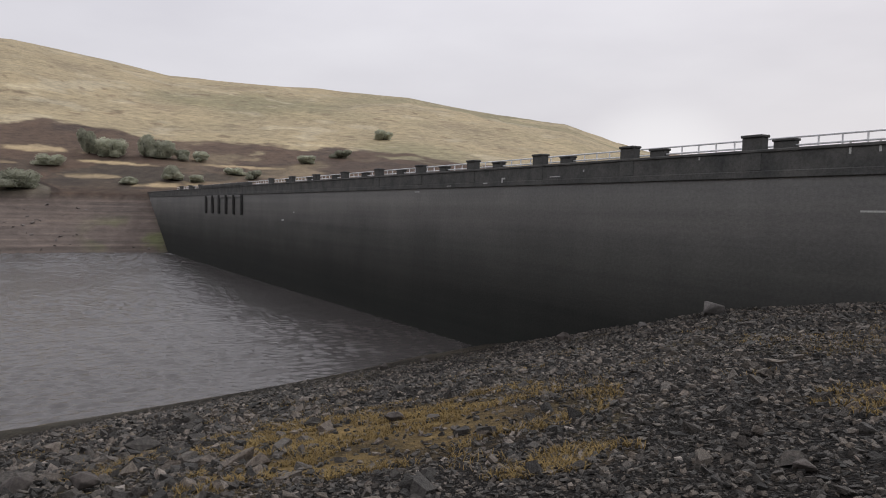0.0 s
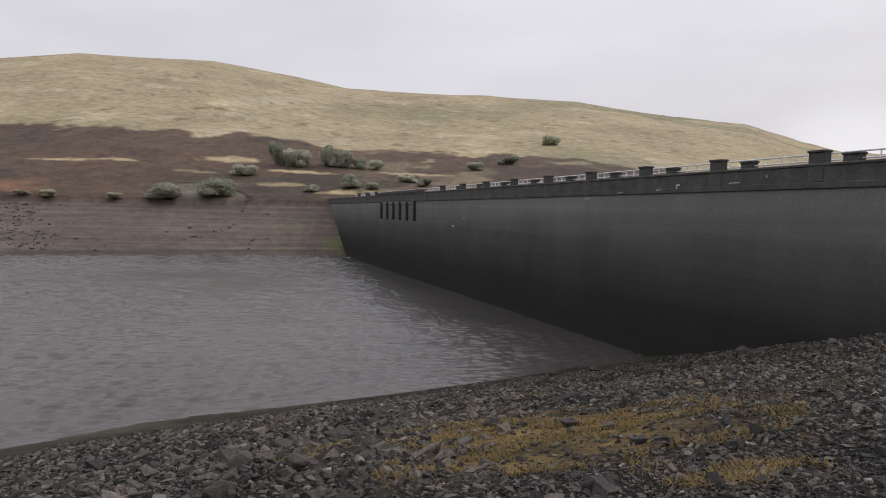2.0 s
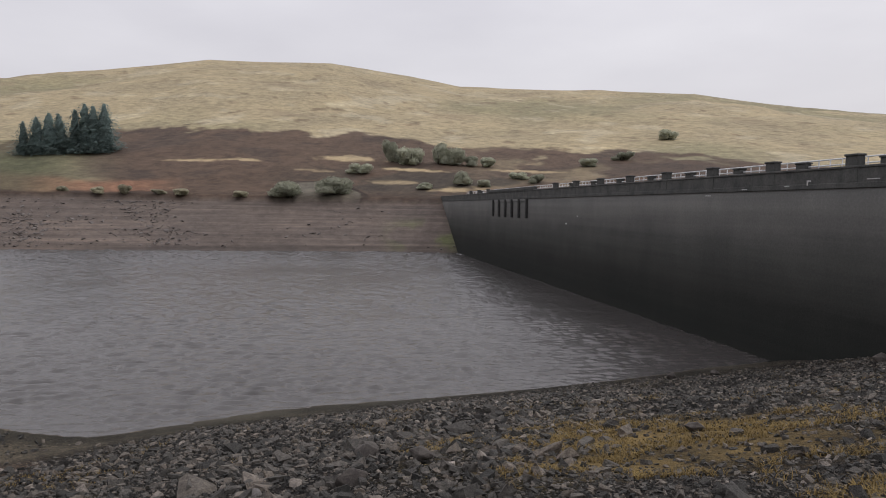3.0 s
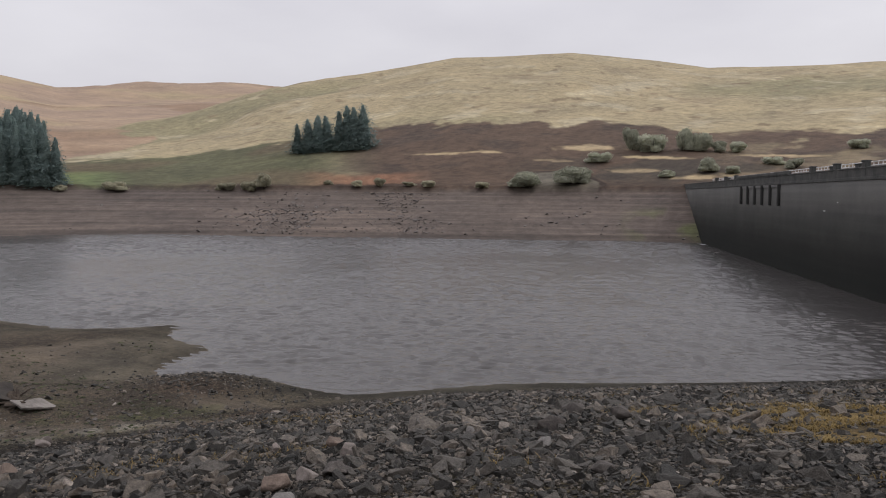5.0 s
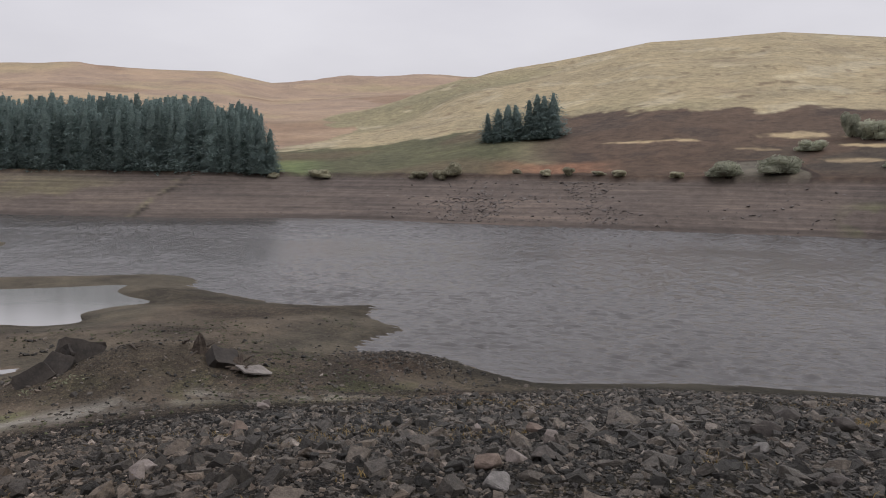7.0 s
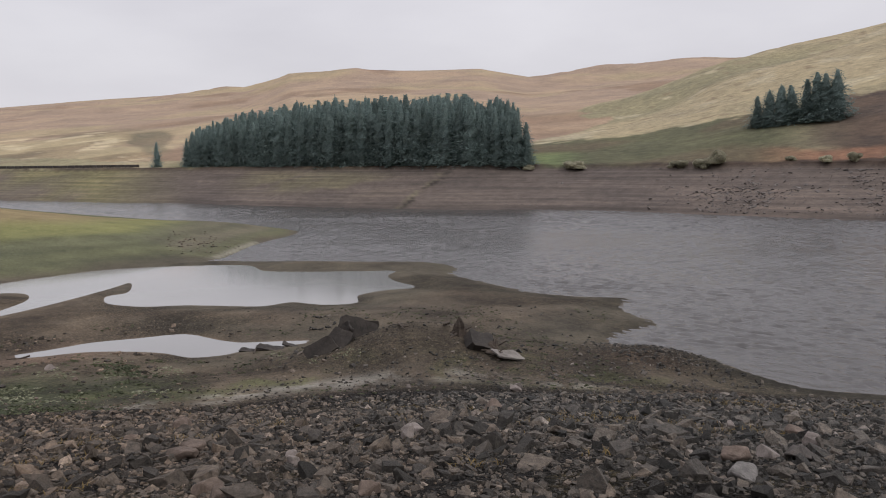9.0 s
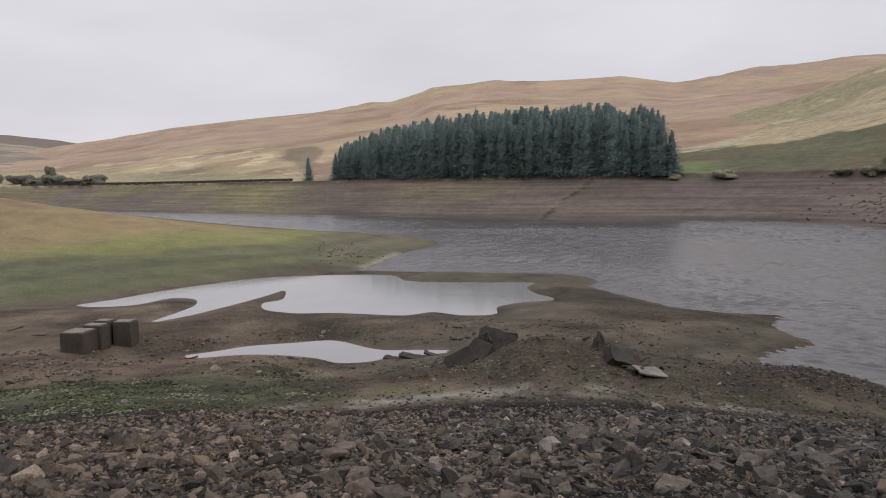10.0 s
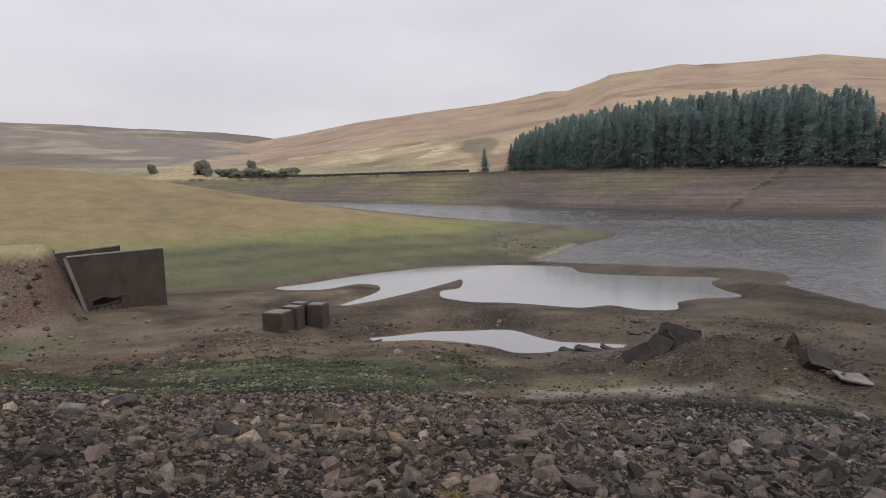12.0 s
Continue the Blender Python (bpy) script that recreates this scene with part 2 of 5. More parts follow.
MAT_GROUND = ground_material()
MAT_WATER = water_material("reservoir_water", (0.052, 0.048, 0.046), 0.07, 0.22)
# muddy pool colour, raised to stand for the sky the pools reflect
MAT_POOL = water_material("still_pool_water", (0.20, 0.195, 0.19), 0.004, 0.10)
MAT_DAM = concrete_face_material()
MAT_STONE = stone_material("broken_rock", False)
MAT_STONES = stone_material("broken_rock_loose", True)
MAT_SHORE_ROCK = mottled("silted_shore_rock", (0.060, 0.052, 0.048), (0.19, 0.168, 0.155), 0.5, 3.0, 0.92)
MAT_PARAPET = mottled("parapet_concrete", (0.045, 0.047, 0.046), (0.10, 0.098, 0.092), 0.8, 9.0, 0.9)
MAT_SLOT = mottled("dark_slot_concrete", (0.030, 0.030, 0.029), (0.058, 0.057, 0.055), 0.9, 9.0, 0.85)
MAT_RAIL = mottled("galvanised_rail", (0.5, 0.51, 0.52), (0.68, 0.68, 0.69), 3.0, 20.0, 0.5, 0.5, 0.1)
# lighter tone for the intake's copings, its wall end and the block tops
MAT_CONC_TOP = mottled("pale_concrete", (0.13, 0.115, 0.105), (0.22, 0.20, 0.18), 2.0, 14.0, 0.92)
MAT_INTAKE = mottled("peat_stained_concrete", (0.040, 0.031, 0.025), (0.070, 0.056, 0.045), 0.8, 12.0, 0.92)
MAT_RUST = mottled("rusted_iron", (0.03, 0.024, 0.02), (0.07, 0.05, 0.038), 3.0, 20.0, 0.85)
MAT_WOOD = mottled("waterlogged_timber", (0.035, 0.028, 0.023), (0.09, 0.07, 0.055), 2.0, 18.0, 0.9, stretch=(1, 1, 5))
# paler than real needles: the haze of distance is put into the colour
MAT_NEEDLE = leafy("hazed_spruce_needles", (0.160, 0.212, 0.202), (0.215, 0.272, 0.252), 0.25, 3.0, 0.5, 0.12)
MAT_BARK = mottled("spruce_bark", (0.03, 0.022, 0.018), (0.07, 0.052, 0.04), 2.0, 16.0, 0.95)
MAT_SHRUB = leafy("willow_leaves", (0.30, 0.31, 0.235), (0.44, 0.445, 0.345), 0.9, 5.0, 0.45, 0.2)
MAT_DRYGRASS = mottled("dry_moor_grass", (0.120, 0.084, 0.034), (0.225, 0.162, 0.068), 1.4, 9.0, 0.95, 0.1)


# ---- helpers for meshes ----
def part(name, bm, material, parent=None, label="", smooth=False):
    me = bpy.data.meshes.new(name)
    bm.to_mesh(me)
    bm.free()
    me.materials.append(material)
    if smooth:
        me.polygons.foreach_set("use_smooth", [True] * len(me.polygons))
    ob = new(name, me)
    ob.parent = parent
    if label:
        ob["label"] = label
    return ob


def mesh_arrays(name, verts, faces, material, smooth=False):
    """A mesh of equal-sided faces from arrays."""
    me = bpy.data.meshes.new(name)
    k = faces.shape[1]
    me.vertices.add(len(verts))
    me.vertices.foreach_set("co", np.asarray(verts, np.float32).ravel())
    me.loops.add(faces.size)
    me.loops.foreach_set("vertex_index", faces.ravel().astype(np.int32))
    me.polygons.add(len(faces))
    me.polygons.foreach_set("loop_start", np.arange(0, faces.size, k, dtype=np.int32))
    me.polygons.foreach_set("use_smooth", np.full(len(faces), smooth))
    me.materials.append(material)
    me.update(calc_edges=True)
    return me


def box(bm, size, m, bevel=0.0, taper=1.0):
    """A box standing on its base: size (x, y, z), posed by m; the top scaled by taper."""
    r = bmesh.ops.create_cube(bm, size=1.0)
    for v in r["verts"]:
        k = taper if v.co.z > 0 else 1.0
        v.co = Vector((v.co.x * size[0] * k, v.co.y * size[1] * k, (v.co.z + 0.5) * size[2]))
    vs = r["verts"]
    if bevel:
        es = list({e for v in vs for e in v.link_edges})
        g = bmesh.ops.bevel(bm, geom=es, offset=bevel, segments=1, affect="EDGES")
        vs = list({v for f in g["faces"] for v in f.verts} | {v for v in vs if v.is_valid})
    bmesh.ops.transform(bm, matrix=m, verts=vs)
    return vs


def rod(bm, a, b, r0, r1=None, sides=6):
    """A tapered round bar from a to b."""
    a, b = Vector(a), Vector(b)
    q = (b - a).to_track_quat("Z", "Y").to_matrix().to_4x4()
    g = bmesh.ops.create_cone(bm, cap_ends=True, segments=sides, radius1=r0, radius2=r0 if r1 is None else r1, depth=(b - a).length)
    bmesh.ops.transform(bm, matrix=Matrix.Translation((a + b) / 2) @ q, verts=g["verts"])


# ---- the lie of the land ----
def vnoise(x, y, seed=0):
    """Smooth value noise on the plane, -1 to 1."""
    xi, yi = np.floor(x), np.floor(y)
    fx, fy = x - xi, y - yi
    fx, fy = fx * fx * (3 - 2 * fx), fy * fy * (3 - 2 * fy)

    def h(i, j):
        q = np.sin(i * 127.1 + j * 311.7 + seed * 74.7) * 43758.5453
        return (q - np.floor(q)) * 2 - 1
    x0, y0 = xi.min(), yi.min()
    nx, ny = int(xi.max() - x0) + 2, int(yi.max() - y0) + 2
    if nx * ny < 3 * x.size:       # few lattice points: work each one out once
        table = h(x0 + np.arange(nx)[:, None], y0 + np.arange(ny)[None, :]).ravel()
        i = ((xi - x0) * ny + (yi - y0)).astype(np.int64)
        a, b, c, d = table[i], table[i + ny], table[i + 1], table[i + ny + 1]
    else:
        a, b, c, d = h(xi, yi), h(xi + 1, yi), h(xi, yi + 1), h(xi + 1, yi + 1)
    return (a * (1 - fx) + b * fx) * (1 - fy) + (c * (1 - fx) + d * fx) * fy


def fbm(x, y, scale, octaves=4, seed=0):
    out, amp, tot = 0.0, 1.0, 0.0
    for o in range(octaves):
        out = out + amp * vnoise(x / scale + 17.3 * o, y / scale - 9.1 * o, seed + o)
        tot, amp, scale = tot + amp, amp * 0.5, scale * 0.5
    return out / tot


def rounded(points, steps=4):
    """A closed outline through the points, rounded between them."""
    p = np.array(points, float)
    a, b, c, d = np.roll(p, 1, 0), p, np.roll(p, -1, 0), np.roll(p, -2, 0)
    out = []
    for i in range(len(p)):
        for s in range(steps):
            t = s / steps
            out.append(0.5 * (2 * b[i] + (c[i] - a[i]) * t + (2 * a[i] - 5 * b[i] + 4 * c[i] - d[i]) * t * t + (3 * b[i] - a[i] - 3 * c[i] + d[i]) * t ** 3))
    return np.array(out)


def outside(x, y, poly):
    """Distance to an outline, negative inside it."""
    if x.size < 300:
        ax, ay = poly[:, 0], poly[:, 1]
        bx, by = np.roll(ax, -1), np.roll(ay, -1)
        px, py = x.ravel()[:, None], y.ravel()[:, None]
        dx, dy = bx - ax, by - ay
        t = np.clip(((px - ax) * dx + (py - ay) * dy) / (dx * dx + dy * dy + 1e-12), 0, 1)
        near = np.sqrt(((px - ax - t * dx) ** 2 + (py - ay - t * dy) ** 2).min(1))
        cross = ((ay > py) != (by > py)) & (px < ax + dx * (py - ay) / np.where(dy == 0, 1e-12, dy))
        return np.where(cross.sum(1) % 2 == 1, -near, near).reshape(x.shape)
    best = np.full(x.shape, 1e9)
    inside = np.zeros(x.shape, bool)
    for (ax, ay), (bx, by) in zip(poly, np.roll(poly, -1, 0)):
        dx, dy = bx - ax, by - ay
        t = np.clip(((x - ax) * dx + (y - ay) * dy) / (dx * dx + dy * dy + 1e-12), 0, 1)
        best = np.minimum(best, (x - ax - t * dx) ** 2 + (y - ay - t * dy) ** 2)
        if abs(dy) > 1e-9:
            cross = ((ay > y) != (by > y)) & (x < ax + dx * (y - ay) / dy)
            inside ^= cross
    best = np.sqrt(best)
    return np.where(inside, -best, best)


FAR_SIDE = [(2.2, 48.6), (14, 62), (-20, 120), (-44, 165), (-110, 160), (-190, 130), (-230, 60), (-270, 0), (-330, -60), (-420, -160), (-520, -300)]
POINT_SHORE = [(-480, -330), (-380, -220), (-310, -140), (-275, -95), (-241, -70), (-192, -41), (-150, -13), (-130, 1.6), (-115, 9), (-100, 3.5), (-92.5, 0.8), (-81, -2.3), (-77.8, -4.6)]
SPIT_SHORE = [(-78.4, -2.5), (-76.5, 0.8), (-75.3, 5.6), (-73.2, 10.8), (-71.3, 15.7), (-68.6, 18.4), (-64.5, 18.7), (-62, 17.2), (-58.5, 17.5), (-54, 18.7), (-49.7, 19.8), (-46.6, 22.9), (-45.3, 25.3), (-42, 22.8), (-38.7, 22.4), (-36.7, 22.2), (-35.9, 20.1), (-34.1, 17.5), (-32.6, 17.1)]
NEAR_SHORE = [(-31.3, 18.8), (-29.1, 20), (-27.1, 20), (-25.2, 20.2), (-23.2, 20.8), (-21.2, 23.5), (-19.3, 26.5), (-16.9, 28.9), (-14.7, 30.7), (-11.5, 33.6), (-8.4, 36.6), (-5.8, 39.4), (-3.8, 41.8), (-1, 45.3)]
LAKE = rounded(FAR_SIDE + POINT_SHORE + SPIT_SHORE + NEAR_SHORE, 3)
POND_A = rounded([(-59, -25.4), (-61.4, -23.4), (-66.2, -20.5), (-70.4, -17), (-74, -12.9), (-74.8, -7.1), (-73.6, -0.2), (-68.7, 1.2), (-67, 4.7), (-65.8, 9.5), (-65, 12.9), (-62.2, 11.5), (-58.5, 11.4), (-54.9, 12.3), (-54.1, 9.4), (-52.3, 7.1), (-49.3, 6.5), (-49.3, 4), (-51, 2.2), (-49.9, 0.2), (-50.9, -2.5), (-51.9, -5), (-52.1, -7.5), (-53.3, -9.3), (-54.6, -10.3), (-57.5, -10.6), (-59, -9.3), (-64.5, -9.7), (-61.7, -10.8), (-57.5, -12.6), (-52.5, -15.2), (-50.2, -17.3), (-53.8, -16.4), (-57.5, -15.8), (-60.7, -16.7), (-61.4, -18.8), (-58.4, -20.5), (-57.8, -23.2)], 3)
POND_B = rounded([(-39.4, -12.7), (-40.2, -11.1), (-41.4, -9.2), (-41.8, -6.9), (-42.2, -4.5), (-40.2, -2.8), (-39.1, -1.6), (-38.8, 0.2), (-38.3, 2.6), (-37.7, 1), (-37.1, -1.4), (-36.5, -2.5), (-36.5, -4.1), (-37.8, -5.3), (-38.9, -7.6), (-39.2, -9.5), (-38.8, -11.4)], 3)
FLATS = np.array([(-60, -26), (-52, -33), (-46, -33), (-40, -30.5), (-30, -24), (-18, -8), (-18, 14), (-26, 21), (-45, 26), (-60, 18), (-75, 12), (-78, -5), (-68, -21)], float)

# bearings (degrees from the first look, right positive) and what the land does there
TOE = [(-180, 26), (-128, 25), (-114, 24.5), (-97, 23.3), (-80, 22.3), (-68, 21.8), (-60, 23), (-51, 26.5), (-43, 29.5), (-35, 32.5), (-20, 37), (-5, 50), (180, 60)]
BANK = [(-180, 0.0), (-150, 0.1), (-127, 0.20), (-97, 0.26), (-80, 0.262), (-50, 0.256), (-35, 0.232), (-18, 0.203), (-1, 0.163), (4.4, 0.143), (9.6, 0.123), (15.8, 0.1), (21.7, 0.071), (27, 0.053), (31, 0.042), (60, 0.0), (180, 0.0)]
FAR_R = [(-180, 620), (-140, 540), (-120, 425), (-110, 338), (-104.7, 296), (-97.4, 250), (-94, 240), (-84, 197), (-78, 187), (-73, 178), (-69.5, 178), (-62.6, 176), (-56.5, 168), (-49, 158), (-36.6, 150), (-25.7, 150), (-20.7, 148), (-15, 150), (0, 140), (30, 130), (60, 140), (120, 300), (180, 620)]
FAR_W = [(-180, 60), (-110, 52), (-90, 42), (-70, 36), (-50, 32), (-30, 26), (-20, 19), (180, 30)]
HILL_NEAR = [(-180, 0.03), (-110, 0.018), (-92, 0.03), (-75, 0.05), (-67, 0.068), (-64, 0.079), (-60, 0.094), (-56, 0.112), (-52.4, 0.136), (-45.1, 0.162), (-38.9, 0.1828), (-30, 0.1865), (-23.9, 0.173), (-20.3, 0.1613), (-12.3, 0.156), (-2.9, 0.1484), (4, 0.1272), (9.2, 0.1128), (13, 0.0885), (16, 0.075), (40, 0.05), (180, 0.03)]
HILL_FAR = [(-180, 0.04), (-120, 0.03), (-112, 0.045), (-110.4, 0.053), (-104, 0.0755), (-99.8, 0.085), (-91.4, 0.101), (-88.2, 0.1073), (-86.4, 0.118), (-85, 0.1285), (-81.2, 0.1335), (-75, 0.135), (-70.7, 0.137), (-67, 0.1255), (-61, 0.1345), (-52, 0.1362), (-40, 0.13), (0, 0.08), (180, 0.04)]
POINT_TOP = [(-180, 12.4), (-126, 13.0), (-121.8, 12.0), (-117.5, 9.6), (-113, 7.2), (-109, 5.5), (-104.4, 4.1), (-100, 2.9), (-95, 2.1), (-85, 1.4), (-60, 1.4), (180, 1.4)]
HILL_WEST = [(-180, 0.06), (-135, 0.074), (-128, 0.0738), (-123.6, 0.0725), (-117, 0.064), (-110.4, 0.0541), (-100, 0.03), (180, 0.03)]


def by_bearing(a, table):
    t = np.array(table, float)
    return np.interp(a, t[:, 0], t[:, 1])


def smooth(t):
    t = np.clip(t, 0, 1)
    return t * t * (3 - 2 * t)


def land(x, y, full=False):
    """Height of the ground, with the water level at 0."""
    x, y = np.asarray(x, float), np.asarray(y, float)
    r, a = np.hypot(x, y), np.degrees(np.arctan2(x, y))
    lake, pa, pb = (np.full(x.shape, 1e3) for _ in range(3))
    for reach, out, poly in ((430, lake, LAKE), (110, pa, POND_A), (70, pb, POND_B)):
        k = r < reach
        if k.any():
            out[k] = outside(x[k], y[k], poly)
    wet = np.minimum(lake, np.minimum(pa, pb))
    flat = outside(x, y, FLATS)
    bank = 7.4 - by_bearing(a, BANK) * r
    bank = bank - 0.35 * smooth((a + 60) / 30) * smooth((20 - a) / 20) * smooth((r - 24) / 10) + 0.10 * fbm(x, y, 3.0, 3, 3) * smooth(r / 4) + 0.12 * fbm(x, y, 9.0, 2, 5) * smooth(r / 8)
    flats = np.minimum(0.10 * wet, 0.42 + 0.05 * np.maximum(0, 46 - r)) + 0.07 * fbm(x, y, 4.0, 3, 7) * smooth(wet / 3)
    flats = flats + 1.5 * np.exp(-((x + 30.3) ** 2 / 11 + (y - 5.6) ** 2 / 14))      # the heap with the timbers
    flats = flats + 0.5 * np.exp(-((x + 28.0) ** 2 / 14 + (y - 16.5) ** 2 / 9))
    slope = np.minimum(wet, np.maximum(flat, 0))
    slope = np.where(r > 44, slope, slope * smooth((r - 36) / 8))
    mound = 0.165 * slope
    crown = by_bearing(a, POINT_TOP)
    crown = np.maximum(crown - np.maximum(0, r - 114) * 0.055 * smooth((a + 122) / 8), 0.35)
    mound = crown - np.log1p(np.exp(np.clip((crown - mound) / (0.12 * crown), -30, 30))) * 0.12 * crown + 0.35 * fbm(x, y, 25, 3, 11) * smooth(slope / 20)
    along, across = (x + 48.3) * 0.559 - (y + 29.5) * 0.829, -(x + 48.3) * 0.829 - (y + 29.5) * 0.559
    side = 5.0 * smooth((along - 4.75) / 3.1) * smooth((40 - along) / 15) * np.exp(-(across - 3.0) ** 2 / np.where(across < 3, 85.0, 200.0))   # the bank by the intake
    low = np.maximum(np.maximum(flats, mound), side)
    near = np.log(np.exp(np.clip(bank, -8, 20) * 3) + np.exp(np.clip(low, -8, 20) * 3)) / 3
    near = np.minimum(near, 0.3 * wet + 0.02)
    near = np.where(wet < 0, np.maximum(0.12 * wet, -2.5), near)
    rf, w = by_bearing(a, FAR_R), by_bearing(a, FAR_W)
    rf = rf + 2.0 * fbm(x, y, 22, 3, 21) + 4 * fbm(x, y, 70, 2, 23)
    r1 = rf + w
    near = np.where((r > rf - 6) | (r > 430), -2.5, near)
    s = (r - rf) / w
    band = 10.0 * s + 0.10 * np.sin(10.0 * s * 7.4 + fbm(x, y, 60, 2, 31) * 3) * smooth(s * 6) + 0.25 * fbm(x, y, 6, 3, 33) * smooth(s * 3)
    band = np.where(s < 0, np.maximum(s * 4, -2.5), band)

    def hill(table, crest, start, power, rough):
        top = 9 + by_bearing(a, table) * crest
        u = (r - start) / (crest - start)
        g = 1 - np.clip(1 - u, 0, None) ** power
        z = 10.9 + (top - 10.9) * g
        z = np.where(u < 0, 10.9 + (top - 10.9) * power * u, z)
        z = z + rough * fbm(x, y, crest / 7, 5, 41) * smooth(u * 1.5) * smooth((1.02 - u) * 5)
        return np.where(u > 1, top - (r - crest) * 0.09, z)
    n_hill = hill(HILL_NEAR, 560, r1, 1.15, 6.0)
    f_hill = hill(HILL_FAR, 1300, r1 * 1.15, 1.05, 16.0)
    w_hill = hill(HILL_WEST, 2200, r1 * 1.25, 1.0, 25.0)
    hills = np.maximum(np.maximum(n_hill, f_hill), w_hill)
    top = np.maximum(hills, 10.7 + 0.5 * fbm(x, y, 9, 3, 51) * smooth((r - r1) / 4))
    far = np.where(s < 1, band, top)
    z = np.maximum(near, far)
    if full:
        kind = np.where(n_hill >= np.maximum(f_hill, w_hill), 0, np.where(f_hill >= w_hill, 1, 2))
        return z, dict(r=r, a=a, wet=wet, flat=flat, bank=bank, low=low, near=near, far=far, s=s, kind=kind, r1=r1, lake=lake, side=side, slope=slope)
    return z


def ground_at(x, y):
    return float(land(np.array([x]), np.array([y]))[0])


# ---- the ground: one sheet from underfoot to the skyline ----
def ground_sheet():
    az = np.radians(np.concatenate([np.arange(-180, -142, 2.0), np.arange(-142, -42, 0.3), np.arange(-42, -14, 0.18), np.arange(-14, 40, 0.3), np.arange(40, 180, 2.0)]))
    rad = [0.0, 0.8, 1.4, 2.0]
    while rad[-1] < 4200:
        g = rad[-1]
        rad.append(g * (1.026 if g < 9 else 1.015 if g < 140 else 1.0065 if g < 300 else 1.014 if g < 1300 else 1.03))
    rad = np.array(rad)
    A, R = np.meshgrid(az, rad)
    x, y = (R * np.sin(A)).ravel(), (R * np.cos(A)).ravel()
    z, q = land(x, y, True)
    n, k = len(az), len(rad)
    i = np.arange(k - 1)[:, None] * n + np.arange(n)[None, :]
    j = np.arange(k - 1)[:, None] * n + (np.arange(n)[None, :] + 1) % n
    faces = np.stack([i, i + n, j + n, j], -1).reshape(-1, 4)[:, ::-1]
    me = mesh_arrays("ground", np.stack([x, y, z], -1), faces, MAT_GROUND, True)

    # ground cover
    def lay(c, new_c, w):
        w = np.clip(w, 0, 1)[:, None]
        return c * (1 - w) + np.array(new_c) * w
    r, a, s = q["r"], q["a"], q["s"]
    close, mid_r, away = r < 80, r < 300, r > 125

    def nz(sc, sd, o=4):
        """Noise, worked out only where its cover can lie."""
        k = close if sd <= 71 or 79 <= sd <= 84 or sd in (131, 191, 193) else mid_r if sd < 95 else away
        out = np.zeros(len(x))
        out[k] = fbm(x[k], y[k], sc, o, sd)
        return out
    col = np.tile(np.array((0.086, 0.071, 0.056)), (len(x), 1))                       # damp silt
    rubbly = smooth((q["bank"] - q["low"] + 0.25) * 3) * smooth((by_bearing(a, TOE) - r + 1.5) / 2)
    col = lay(col, (0.022, 0.019, 0.017), rubbly)     # rubble bank; shade between the stones is put into its bed colour
    col = lay(col, (0.115, 0.085, 0.066), smooth(nz(7, 61) * 2 - 0.1) * (q["flat"] < 0) * smooth((30 - r) / 8))
    col = col * (1 + smooth((6 - y) / 10) * (r < 60) * 0.35)[:, None] * np.array((1.0, 0.965, 0.93)) ** (smooth((6 - y) / 10) * (r < 60))[:, None]
    # green weed along the foot of the bank, a pale silt strip, then the grassed point
    weed = smooth(1.25 - np.abs(r - 30.5 - 2.5 * nz(12, 65)) / 6.0) * smooth((-a - 103) / 7) * smooth(nz(1.6, 67) * 2.2 + 0.9)
    col = lay(col, (0.040, 0.050, 0.034), smooth(1.25 - np.abs(r - 28 - 2.5 * nz(12, 65)) / 5.5) * smooth((-a - 94) / 7) * (r > by_bearing(a, TOE) - 1) * 0.75)
    col = lay(col, (0.072, 0.082, 0.045), weed * 0.75 * (r > by_bearing(a, TOE) - 1))
    col = lay(col, (0.150, 0.105, 0.080), smooth(1.2 - np.abs(r - 39 - 2 * nz(6, 64)) / 4.0) * smooth((-a - 84) / 6) * smooth(nz(2.5, 60) * 2 + 0.7) * 0.7)
    moss = smooth(1.1 - np.abs(r - 27 - 2 * nz(9, 66)) / 4.5) * smooth((-a - 55) / 8) * smooth(nz(1.4, 68) * 2.5)
    col = lay(col, (0.095, 0.105, 0.048), moss * 0.65 * (a > -106))
    pale = smooth(1.1 - np.abs(r - 24.4 - 1.6 * nz(7, 69)) / 1.5) * smooth((-a - 56) / 6) * smooth((110 + a) / 10)
    col = lay(col, (0.25, 0.238, 0.215), pale * smooth(nz(0.8, 71) * 2.2 + 0.8) * smooth(nz(4, 70) * 2 + 1.0) * 0.9)
    up = q["slope"]
    out = (q["flat"] > 0) & (r < by_bearing(a, FAR_R)) & (a < -70) & (r > 40)
    col = lay(col, (0.105, 0.108, 0.062), out * smooth((up + 1 + 4 * nz(10, 73)) / 5))
    col = lay(col, (0.125, 0.110, 0.083), out * smooth((a + 98 + 4 * nz(8, 72)) / 5) * smooth((up - 1.5) / 4) * 0.9)
    tip = 1 - 0.85 * smooth((a + 98 + 4 * nz(8, 72)) / 5)
    lines = 0.35 + 0.65 * smooth(0.75 + 0.9 * np.sin(up * 1.25 + 2.5 * nz(25, 74)) + 0.8 * nz(5, 76))
    col = lay(col, (0.112, 0.115, 0.069), out * smooth((up - 3.5 + 3 * nz(10, 73)) / 6) * lines * tip)
    col = lay(col, (0.070, 0.076, 0.048), out * (1 - lines) * smooth((up - 1.5) / 3) * smooth((17 - up) / 5) * 0.75)
    col = lay(col, (0.175, 0.175, 0.075), out * smooth((up - 12 + 3 * nz(14, 75)) / 5) * tip)
